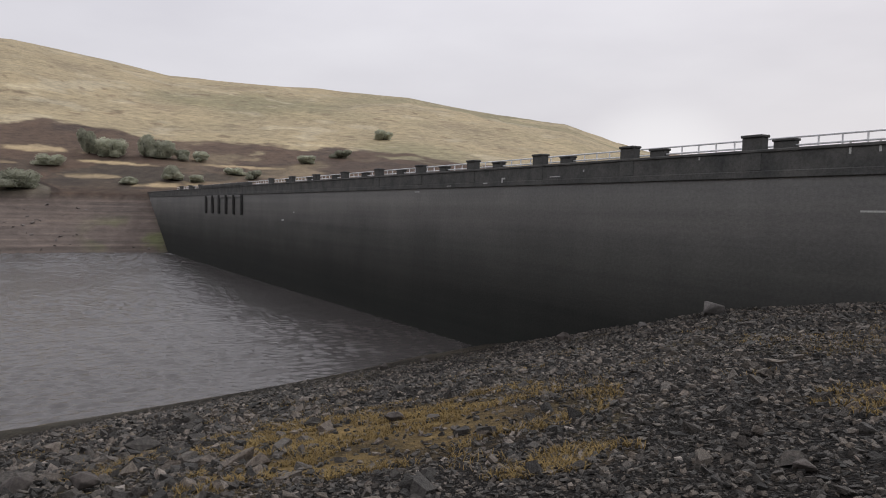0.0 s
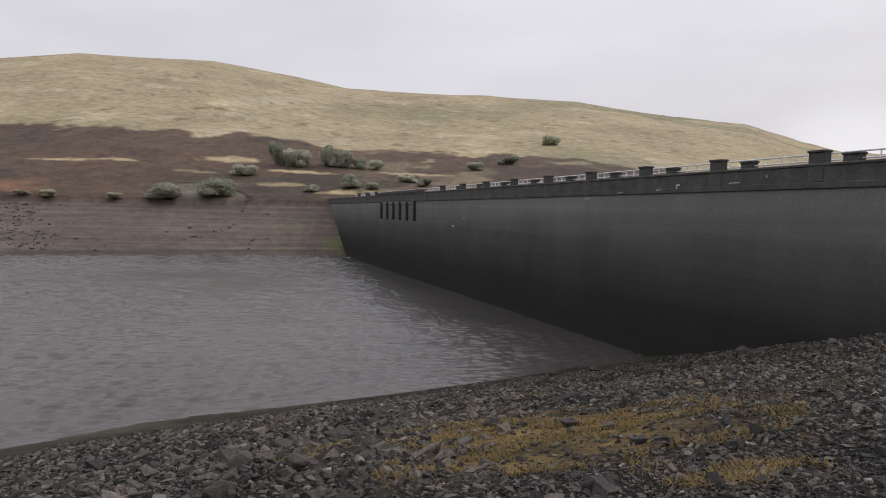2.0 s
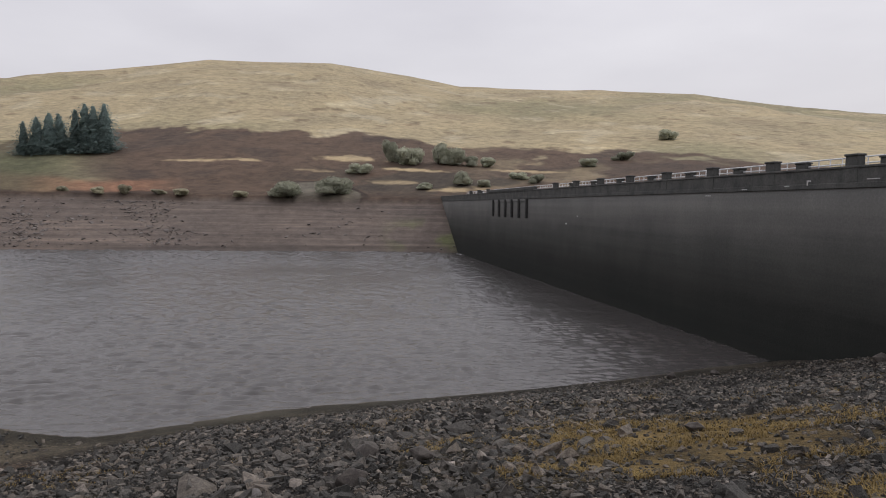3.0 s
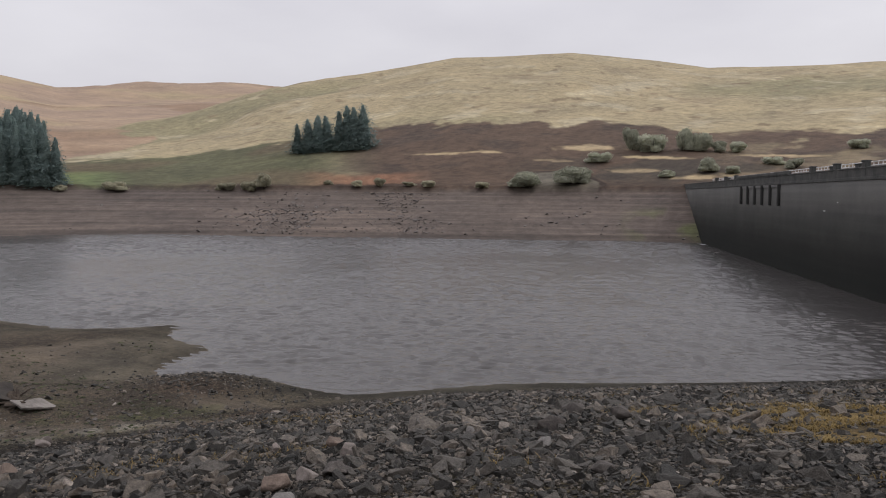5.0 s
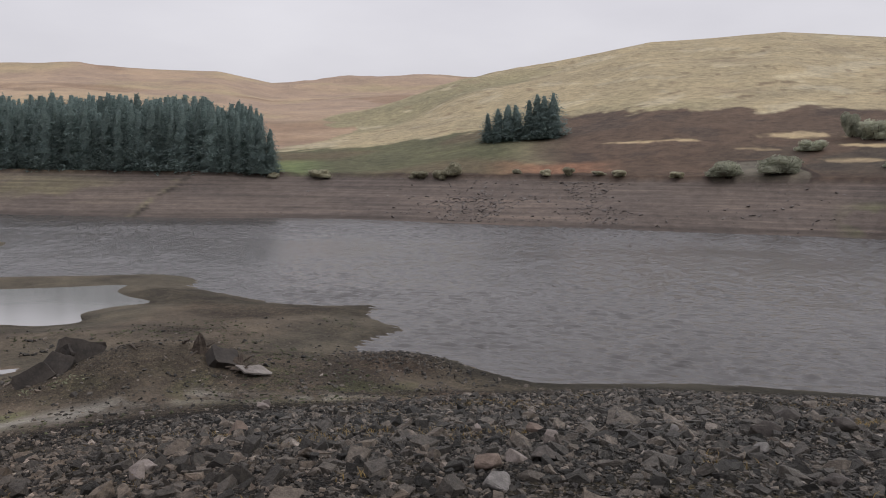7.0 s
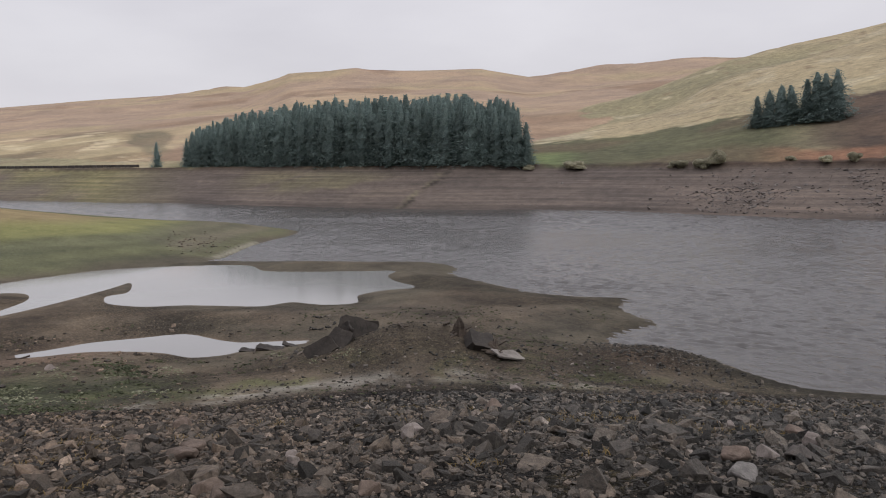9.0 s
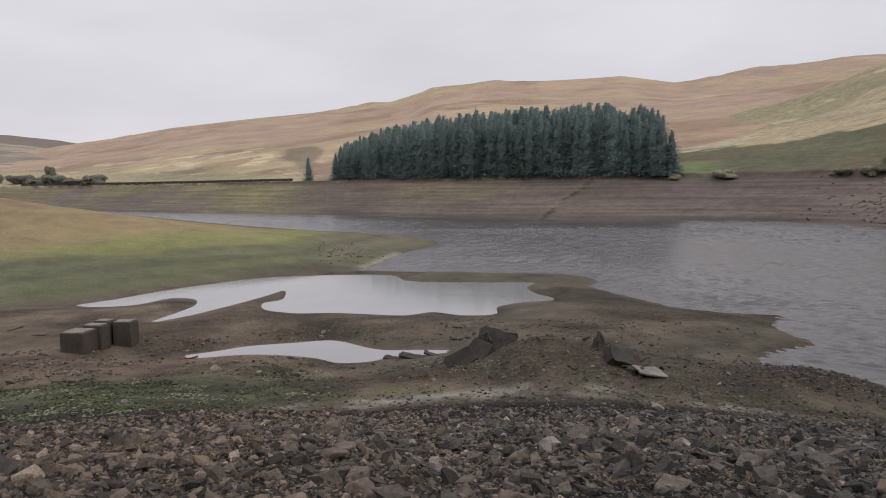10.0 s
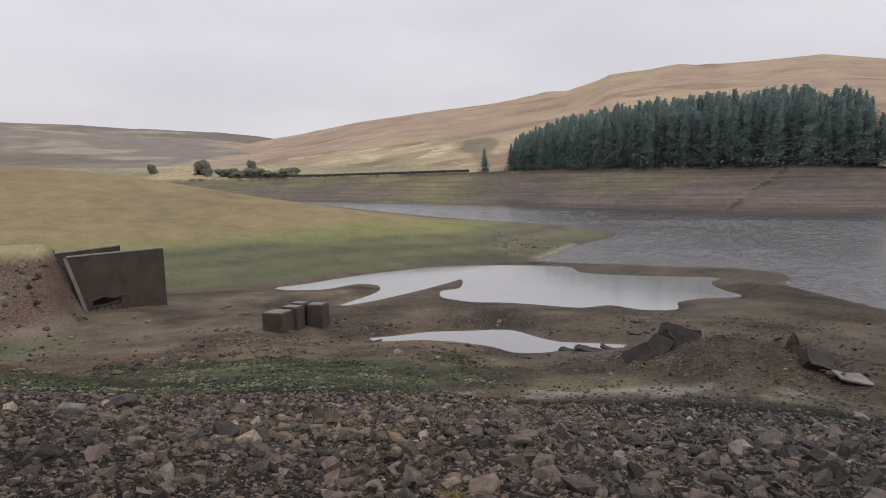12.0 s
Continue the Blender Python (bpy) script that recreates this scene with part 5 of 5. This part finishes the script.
SHRUBS_HILL = [(-93, 175.7, 5.4, 3.2), (-91.0, 191.7, 4.6, 7.4), (-84.6, 190.4, 7.0, 5.6), (-77.6, 194, 5.4, 7.4), (-73.0, 194.4, 5.6, 5.6), (-68.2, 195.4, 4.2, 3.6), (-64.5, 197, 4.5, 3.2), (-63, 171.4, 5.2, 4.0), (-21.5, 257.4, 6.0, 4.0), (-46.1, 181, 3.6, 2.8), (-57.5, 172.5, 3.5, 2.0), (-70, 166, 3.5, 2.0), (-52.0, 185, 4.0, 2.2), (-30, 215, 5.0, 3.0), (-38, 205, 4.6, 2.6)]
for k, (x, y, w, h) in enumerate(SHRUBS_SHORE + SHRUBS_HILL):
    shore = k < len(SHRUBS_SHORE)
    root = tagged(new("shrub"), "low pale scrub bush at the full water line" if shore else "rounded grey-green willow bush on the heather slope", "shrub", "shore shrubs" if shore else "hillside bushes")
    scar = k in (8, 9)
    if scar:
        tagged(root, "grey-green scrub bush on a slumped shore slope")
    for name, me in zip(("crown", "stems"), SHRUB_PARTS[k % 4]):
        o = new(name, SHRUB_MID[k % 4] if shore and not scar and name == "crown" else me)
        o.parent = root
    root.matrix_world = Matrix.Translation((x, y, ground_at(x, y) - 0.1)) @ Matrix.Rotation(k * 1.3, 4, "Z") @ Matrix.Diagonal((w, w, h * 0.95, 1))
for x, y, h, w in ((-424, -205.6, 11, 10), (-452, -184, 7, 6), (-439, -244, 7, 5.5), (-415, -196, 6, 7)):
    root = tagged(new("tree"), "small dark leafless tree far off at the head of the water", "tree", "distant trees")
    for name, me in zip(("crown", "stems"), (SHRUB_DARK, SHRUB_PARTS[1][1])):
        o = new(name, me)
        o.parent = root
    root.matrix_world = Matrix.Translation((x, y, ground_at(x, y) - 0.22 * h)) @ Matrix.Rotation(x, 4, "Z") @ Matrix.Diagonal((w, w, h * 1.15, 1))
# a dark thicket beside the far track
for k in range(16):
    f = k / 15
    x, y = -412 + f * 38 + 3 * math.sin(k * 2.3), -186 + f * 56 + 3 * math.cos(k * 1.9)
    root = tagged(new("shrub"), "dark leafless thicket at the head of the water", "shrub", "distant thicket")
    for name, me in zip(("crown", "stems"), (SHRUB_DARK, SHRUB_PARTS[k % 4][1])):
        o = new(name, me)
        o.parent = root
    root.matrix_world = Matrix.Translation((x, y, ground_at(x, y) - 0.2)) @ Matrix.Rotation(k * 1.7, 4, "Z") @ Matrix.Diagonal((9, 9, 4.0 + 1.5 * math.sin(k), 1))


# ---- low weed on the drained mud ----
def clumps(name, x, y, w, h, material, rng, blades=9):
    """Low bushy clumps, each a handful of ragged upright and leaning leaves, in one mesh."""
    n = len(x)
    z = land(x, y)
    c = np.repeat(np.stack([x, y, z], -1), blades, 0)
    ww, hh = np.repeat(w, blades), np.repeat(h, blades)
    m = n * blades
    a = rng.uniform(0, 6.283, m)
    off = np.stack([np.cos(a) * ww * rng.uniform(0, 0.45, m), np.sin(a) * ww * rng.uniform(0, 0.45, m), hh * rng.uniform(0.05, 0.5, m)], -1)
    b = rng.uniform(0, 6.283, m)
    side = np.stack([np.cos(b), np.sin(b), 0 * b], -1) * (ww * rng.uniform(0.08, 0.22, m))[:, None]
    rise = np.stack([rng.normal(0, 0.25, m) * ww, rng.normal(0, 0.25, m) * ww, hh * rng.uniform(0.35, 0.6, m)], -1)
    p = c + off
    v = np.stack([p - side - rise * 0.5, p + side - rise * 0.4, p + side * 0.8 + rise * 0.6, p - side * 0.7 + rise * 0.5], 1).reshape(-1, 3)
    f = np.arange(m * 4).reshape(-1, 4)
    return mesh_arrays(name, v, f, material)


HR = np.random.default_rng(77)
# clods, weed and stranded sticks that break up the mud
x, y = spread(HR, 3.0, 22, 46, -138, -62)
z, q = land(x, y, True)
k = (q["wet"] > 1.0) & (q["bank"] < q["low"] + 0.3) & (fbm(x, y, 4, 3, 163) > 0.05)
x, y = x[k], y[k]
MAT_WEED = mottled("shore_weed", (0.048, 0.056, 0.036), (0.100, 0.106, 0.060), 0.5, 6.0, 0.95, 0.1, 0.3)
wx, wy = spread(HR, 44.0, 24, 37, -138, -92)
zz, q = land(wx, wy, True)
k = (q["r"] > by_bearing(q["a"], TOE) + 0.6 + 1.2 * fbm(wx, wy, 2, 2, 171)) & (fbm(wx, wy, 2.2, 3, 165) + 0.5 * fbm(wx, wy, 0.7, 2, 167) > -0.12 + 0.3 * np.abs(q["r"] - 29) / 6 + 0.25 * smooth((q["a"] + 112) / 10)) & (q["a"] < -97 - 3 * fbm(wx, wy, 3, 2, 169))
x, y = np.concatenate([x, wx[k]]), np.concatenate([y, wy[k]])
tagged(new("shore_weed", clumps("shore_weed", x, y, HR.uniform(0.10, 0.3, len(x)), HR.uniform(0.03, 0.10, len(x)), MAT_WEED, HR, 6)), "low green-brown weed growing on drained mud", "weeds", kind="stuff")
wx, wy = spread(HR, 22.0, 24, 38, -138, -84)
zz, q = land(wx, wy, True)
k = (q["r"] > by_bearing(q["a"], TOE) + 0.5) & (fbm(wx, wy, 1.6, 3, 173) > 0.0 + 0.25 * np.abs(q["r"] - 29) / 6 + 0.2 * smooth((q["a"] + 104) / 12))
x, y = wx[k], wy[k]
MAT_WEED_PALE = mottled("bleached_shore_weed", (0.135, 0.140, 0.085), (0.25, 0.25, 0.175), 0.8, 6.0, 0.95, 0.1, 0.3)
tagged(new("shore_weed", clumps("pale_weed", x, y, HR.uniform(0.08, 0.26, len(x)), HR.uniform(0.02, 0.07, len(x)), MAT_WEED_PALE, HR, 5)), "pale yellow-green weed flecking the dark mud", "weeds", kind="stuff")


# ---- the old intake: two concrete wing walls ----
def wing_wall(outline, thick):
    """An upright wall of the given outline; its outer end slopes with the bank."""
    b = bmesh.new()
    fr = [b.verts.new((u, 0, z)) for u, z in outline]
    bk = [b.verts.new((u, thick, z)) for u, z in outline]
    b.faces.new(fr)
    b.faces.new(bk[::-1])
    for k in range(len(outline)):
        m = (k + 1) % len(outline)
        b.faces.new((fr[m], fr[k], bk[k], bk[m]))
    bmesh.ops.recalc_face_normals(b, faces=b.faces)
    bmesh.ops.bevel(b, geom=list(b.edges), offset=0.025, segments=1, affect="EDGES")
    return b


def cope(u0, u1, v, z0, z1, w):
    b = bmesh.new()
    length = math.hypot(u1 - u0, z1 - z0)
    box(b, (length, w, 0.10), Matrix.Translation(((u0 + u1) / 2, v, (z0 + z1) / 2)) @ Matrix.Rotation(-math.atan2(z1 - z0, u1 - u0), 4, "Y"), 0.02)
    return b


intake = tagged(new("intake"), "derelict brown concrete intake with two wing walls and rusty grating", "intake structure")
IN_X, IN_Y = -48.3, -29.5
run = Vector((0.559, -0.829))
intake.matrix_world = Matrix(((-run.x, run.y, 0, IN_X), (-run.y, -run.x, 0, IN_Y), (0, 0, 1, ground_at(IN_X, IN_Y)), (0, 0, 0, 1)))
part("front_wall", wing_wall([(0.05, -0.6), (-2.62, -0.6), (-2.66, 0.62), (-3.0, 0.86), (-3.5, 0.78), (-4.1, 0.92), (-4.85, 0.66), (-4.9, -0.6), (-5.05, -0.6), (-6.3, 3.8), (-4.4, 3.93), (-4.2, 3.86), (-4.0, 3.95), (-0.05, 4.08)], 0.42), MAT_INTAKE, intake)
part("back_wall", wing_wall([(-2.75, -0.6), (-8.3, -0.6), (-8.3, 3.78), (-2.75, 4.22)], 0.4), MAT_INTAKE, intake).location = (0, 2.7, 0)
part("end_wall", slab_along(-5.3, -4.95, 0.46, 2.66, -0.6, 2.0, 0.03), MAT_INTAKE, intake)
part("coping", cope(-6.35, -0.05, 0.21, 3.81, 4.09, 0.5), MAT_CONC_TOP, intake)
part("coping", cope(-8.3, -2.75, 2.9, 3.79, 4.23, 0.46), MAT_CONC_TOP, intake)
b = bmesh.new()
v = [b.verts.new(c) for c in ((-5.04, -0.05, -0.4), (-6.26, -0.05, 3.77), (-6.50, -0.05, 3.77), (-5.28, -0.05, -0.4), (-5.04, 0.47, -0.4), (-6.26, 0.47, 3.77), (-6.50, 0.47, 3.77), (-5.28, 0.47, -0.4))]
for q in ((0, 1, 2, 3), (7, 6, 5, 4), (0, 4, 5, 1), (1, 5, 6, 2), (2, 6, 7, 3), (3, 7, 4, 0)):
    b.faces.new([v[j] for j in q])
bmesh.ops.recalc_face_normals(b, faces=b.faces)
part("end_facing", b, MAT_CONC_TOP, intake, "pale end of the wing wall")
part("gate_post", slab_along(-3.02, -2.6, -0.32, -0.03, -0.3, 1.12, 0.03), MAT_RUST, intake)
for k in range(4):
    b = bmesh.new()
    rod(b, (-3.2 - 0.48 * k, -0.12, -0.4), (-3.25 - 0.42 * k, -0.1, 0.75 - 0.12 * k), 0.06, 0.05, 6)
    part("grating_bar", b, MAT_RUST, intake)
b = bmesh.new()
rod(b, (-2.8, -0.14, 0.62), (-4.9, -0.1, 0.25), 0.08, 0.07, 7)
part("beam", b, MAT_RUST, intake, "fallen rusty beam across the opening")

# ---- concrete blocks on the flats ----
for x, y, sx, sy, h, turn in ((-39.3, -17.8, 1.45, 1.3, 1.2, 0.25), (-40.3, -17.25, 0.8, 1.1, 1.4, 0.2), (-41.4, -17.15, 0.75, 0.85, 1.42, 0.15), (-41.4, -16.05, 0.95, 1.05, 1.44, 0.3)):
    root = tagged(new("concrete_block"), "square silt-stained concrete footing with a paler broken top", "concrete block", "footings on the mud")
    root.matrix_world = Matrix.Translation((x, y, ground_at(x, y) - 0.1)) @ Matrix.Rotation(turn - 0.45, 4, "Z")
    b = bmesh.new()
    box(b, (sx, sy, h), Matrix.Identity(4), 0.04)
    for v in b.verts:
        v.co += Vector((noise.noise(v.co * 1.7 + Vector((x, y, 0))), noise.noise(v.co * 1.3 + Vector((y, x, 3))), noise.noise(v.co * 1.9))) * 0.04
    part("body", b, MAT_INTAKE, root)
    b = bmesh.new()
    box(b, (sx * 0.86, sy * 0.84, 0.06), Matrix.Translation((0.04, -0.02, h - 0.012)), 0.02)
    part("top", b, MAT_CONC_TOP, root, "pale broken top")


# ---- timbers and slabs on the heap ----
def broken_slab(seed, w, h, t):
    """A slab of old masonry: squarish, with chipped corners, a ragged top edge and uneven faces."""
    rng = np.random.default_rng(seed)
    b = bmesh.new()
    skew = rng.uniform(-0.18, 0.18)
    outline = []
    for cx, cy in ((-1, -1), (1, -1), (1, 1), (-1, 1)):
        chip = rng.uniform(0.06, 0.3)
        for dx, dy in (((1, 0), (0, 1)) if cx == cy else ((0, 1), (1, 0))):
            px, py = 0.5 * w * (cx - cx * dx * chip), 0.5 * h * (cy - cy * dy * chip)
            outline.append((px + skew * py + rng.normal(0, 0.02), py + rng.normal(0, 0.02)))
        if cy > 0:
            outline.append((0.5 * w * cx * rng.uniform(0.2, 0.5), 0.5 * h * rng.uniform(0.8, 1.12)))
    middle = np.mean(outline, 0)
    outline.sort(key=lambda c: math.atan2(c[1] - middle[1], c[0] - middle[0]))
    top = [b.verts.new((px, py, t / 2 + rng.uniform(-0.03, 0.03))) for px, py in outline]
    bot = [b.verts.new((px * 0.97, py * 0.97, -t / 2 + rng.uniform(-0.03, 0.03))) for px, py in outline]
    b.faces.new(top)
    b.faces.new(bot[::-1])
    for k in range(len(top)):
        m = (k + 1) % len(top)
        b.faces.new((top[m], top[k], bot[k], bot[m]))
    bmesh.ops.recalc_face_normals(b, faces=b.faces)
    bmesh.ops.bevel(b, geom=list(b.edges), offset=0.012, segments=1, affect="EDGES")
    bmesh.ops.triangulate(b, faces=b.faces)
    bmesh.ops.subdivide_edges(b, edges=[e for e in b.edges if e.calc_length() > 0.25], cuts=2)
    bmesh.ops.triangulate(b, faces=b.faces)
    for v in b.verts:
        v.co += Vector((noise.noise(v.co * 3.6 + Vector((seed, 0, 0))), noise.noise(v.co * 3.9 + Vector((0, seed, 0))), noise.noise(v.co * 3.3 + Vector((0, 0, seed))))) * 0.05
    return b


MAT_SLAB = mottled("wet_dark_slab", (0.018, 0.015, 0.013), (0.050, 0.041, 0.034), 1.5, 11.0, 0.8, 0.35)
for k, (x, y, lift, w, h, t, rx, ry, rz, mat, label) in enumerate((
        (-30.4, 1.6, 0.22, 1.35, 0.75, 0.26, 62, -30, 84, MAT_SLAB, "dark slab of broken masonry leaning on the heap"),
        (-30.5, 2.45, 0.30, 0.95, 0.85, 0.4, 55, 20, 60, MAT_SLAB, "dark slab of broken masonry leaning on the heap"),
        (-31.4, 3.35, 0.34, 1.75, 1.1, 0.3, 72, 16, 84, MAT_SLAB, "large dark slab standing on edge on the heap"),
        (-31.2, 2.9, 0.62, 0.55, 0.45, 0.2, 70, 50, 20, MAT_SLAB, "small ragged block on top of the leaning slabs"),
        (-27.7, 7.9, 0.22, 1.2, 0.9, 0.55, 40, 20, 100, MAT_SLAB, "dark slab of broken masonry on the heap's foot"),
        (-26.9, 8.85, 0.2, 1.5, 0.75, 0.09, 20, 14, 115, MAT_CONC_TOP, "pale flat slab lying at the foot of the heap"),
        (-36.7, -0.2, 0.08, 1.3, 0.5, 0.12, 14, 10, 80, MAT_SLAB, "low dark wreckage at the edge of a pool"),
        (-36.9, -1.3, 0.05, 0.8, 0.35, 0.10, 18, 4, 60, MAT_SLAB, "low dark wreckage at the edge of a pool"),
        (-37.3, 0.9, 0.05, 0.9, 0.35, 0.10, 6, 18, 70, MAT_SLAB, "low dark wreckage at the edge of a pool"))):
    ob = tagged(part("broken_slab", broken_slab(k + 3, w, h, t), mat), label, "slab", "wreckage on the mud")
    ob.matrix_world = pose(x, y, ground_at(x, y) + lift, rx, ry, rz)


def stump(seed, h, r):
    """A split tree stump: a fluted bole with splintered spikes for a top and roots that run out from its foot."""
    rng = np.random.default_rng(seed)
    b = bmesh.new()
    rings, n = [], 14
    flute = rng.uniform(0.7, 1.25, n)
    spikes = rng.uniform(0.45, 1.15, n)
    for z, q in ((-0.15, 1.6), (0.04, 1.25), (0.22, 1.0), (0.5, 0.88), (0.75, 0.78), (1.0, 0.5)):
        ring = []
        for k in range(n):
            a = 6.283 * k / n
            rr = r * q * flute[k] * rng.uniform(0.92, 1.08)
            ring.append(b.verts.new((rr * math.cos(a), rr * math.sin(a), z * h * (1 if z < 0.5 else spikes[k]))))
        rings.append(ring)
    for lo, hi in zip(rings, rings[1:]):
        for k in range(n):
            m = (k + 1) % n
            b.faces.new((lo[k], lo[m], hi[m], hi[k]))
    b.faces.new(rings[-1])
    for k in range(5):
        a = 1.25 * k + rng.uniform(-0.3, 0.3)
        out = r * rng.uniform(2.0, 3.4)
        rod(b, (r * 0.6 * math.cos(a), r * 0.6 * math.sin(a), 0.16 * h), (out * math.cos(a), out * math.sin(a), rng.uniform(-0.08, 0.22) * h), r * 0.24, r * 0.07, 6)
    return b


for x, y, h, r, lean in ((-28.7, 7.35, 0.8, 0.3, 12), (-27.4, 8.3, 0.55, 0.28, -18), (-31.3, 2.75, 0.8, 0.24, 8)):
    ob = tagged(part("tree_stump", stump(int(h * 100), h, r), MAT_WOOD), "ragged waterlogged tree stump sticking out of the heap", "stump", "drowned timber")
    ob.matrix_world = pose(x, y, ground_at(x, y), lean, lean * 0.5, 30)
for x, y, length, r, rx, rz, lift in ((-29.3, 6.9, 1.1, 0.09, 80, 70, 0.18), (-27.4, 8.6, 0.9, 0.05, 65, 140, 0.35), (-26.9, 8.5, 1.0, 0.04, 70, 170, 0.3), (-29.6, 5.0, 1.2, 0.06, 86, 95, 0.06), (-24.3, 16.8, 0.9, 0.035, 40, 60, 0.0), (-36.6, -0.9, 1.7, 0.07, 86, 85, 0.1), (-38.5, -12.0, 1.0, 0.05, 88, 20, 0.05), (-47.0, -24.5, 1.3, 0.06, 88, 75, 0.05), (-44.5, -22.0, 1.0, 0.05, 88, 40, 0.05)):
    b = bmesh.new()
    for k in range(3):
        c = lambda u: Vector((0.06 * math.sin(u * 3 + x), 0.05 * math.cos(u * 4 + y), (u - 0.5) * length))
        rod(b, c(k / 3), c((k + 1) / 3), r * (1 - 0.2 * k), r * (1 - 0.2 * (k + 1)), 7)
    rod(b, (0, 0, 0.1 * length), (0.2 * length, 0.05, 0.3 * length), r * 0.5, r * 0.2, 5)
    ob = tagged(part("driftwood", b, MAT_WOOD), "dark bare branch of driftwood on the mud", "driftwood", "drowned timber")
    ob.matrix_world = pose(x, y, ground_at(x, y) + lift, rx, 0, rz)

# ---- the low wall along the full water line at the head of the water ----
MAT_DRYSTONE = mottled("dark_walling", (0.035, 0.031, 0.029), (0.085, 0.075, 0.068), 1.0, 5.0, 0.95)
line = []
for k in range(41):
    aa = -96.0 - 18.0 * k / 40
    r = by_bearing(aa, FAR_R) + by_bearing(aa, FAR_W) + 5
    x, y = r * math.sin(radians(aa)), r * math.cos(radians(aa))
    line.append(Vector((x, y, max(ground_at(x, y), 10.0))))
b = bmesh.new()
for p, q in zip(line, line[1:]):
    d = q - p
    box(b, (d.length + 0.1, 0.7, 1.5), Matrix.Translation((p + q) / 2 - Vector((0, 0, 0.5))) @ Matrix.Rotation(math.atan2(d.y, d.x), 4, "Z"), 0.0, 0.8)
tagged(part("shore_wall", b, MAT_DRYSTONE), "low dark stone wall along the full water line", "wall", kind="structure")

# ---- a line of foam where the ripples meet the dam's far corner ----
MAT_FOAM = mottled("foam", (0.45, 0.45, 0.46), (0.75, 0.75, 0.76), 2.0, 9.0, 0.7)
b = bmesh.new()
rim = []
for k in range(25):
    f = k / 24
    p = Vector((-56.5 + 11.5 * f, 140.6 - 9.4 * f + 1.2 * math.sin(f * 3.0), 0.012))
    w = 0.10 + 0.30 * abs(math.sin(k * 1.9)) * math.sin(3.14 * f) + 0.02
    rim.append((b.verts.new(p + Vector((w, w, 0))), b.verts.new(p - Vector((w, w, 0)))))
for (p0, p1), (q0, q1) in zip(rim, rim[1:]):
    b.faces.new((p0, p1, q1, q0))
tagged(part("foam", b, MAT_FOAM), "thin broken line of pale foam on the water", "foam", kind="stuff")

# ---- lime marks and a drain lip on the dam's face ----
MAT_LIME = mottled("lime_stain", (0.30, 0.30, 0.29), (0.5, 0.5, 0.48), 4.0, 18.0, 0.9)
for u, z, w, h in ((16.0, 11.35, 0.09, 0.45), (14.9, 11.38, 0.08, 0.4), (38.0, 10.98, 0.32, 0.10), (38.1, 10.78, 0.12, 0.3), (15.0, 9.2, 1.1, 0.07), (80.5, 7.5, 0.7, 0.14), (76.8, 8.4, 0.32, 0.13), (27.4, 10.92, 0.3, 0.05), (40.0, 10.75, 0.5, 0.06), (33.0, 10.98, 0.9, 0.05), (22.9, 11.45, 0.08, 0.14), (49.3, 10.3, 0.8, 0.07), (30.6, 11.2, 0.1, 0.12), (44.5, 10.66, 0.6, 0.05)):
    on = 0.06 if z > 10.86 else 0.10 if z > 10.5 else 0.0
    part("lime_stain", slab_along(u - w / 2, u + w / 2, -on - 0.012, -on - 0.003, z, z + h), MAT_LIME, dam)

# ---- the nearest stones of the bank, one by one ----
bank = tagged(new("stone_bank"), "slope of loose angular stones above the water", "bank", kind="structure")
STONE_MESHES = []
for vs, fs in ROCKS:
    me = bpy.data.meshes.new("stone")
    me.from_pydata([tuple(v) for v in vs], [], [tuple(int(i) for i in f) for f in fs])
    me.materials.append(MAT_STONE)
    STONE_MESHES.append(me)
SR = np.random.default_rng(33)
x, y = spread(SR, 4.2, 5.0, 11.5, -134, 30)
k = on_bank(x, y, SR)
x, y = x[k][:300], y[k][:300]
z = land(x, y)
rot = turns(SR, len(x), 0.4)
for i in range(len(x)):
    s = 0.08 + 0.2 * SR.uniform() ** 3.0
    o = new("stone", STONE_MESHES[i % len(STONE_MESHES)])
    o.parent = bank
    o.matrix_world = Matrix.Translation((x[i], y[i], z[i] + 0.14 * s)) @ Matrix(rot[i].tolist()).to_4x4() @ Matrix.Scale(s, 4)
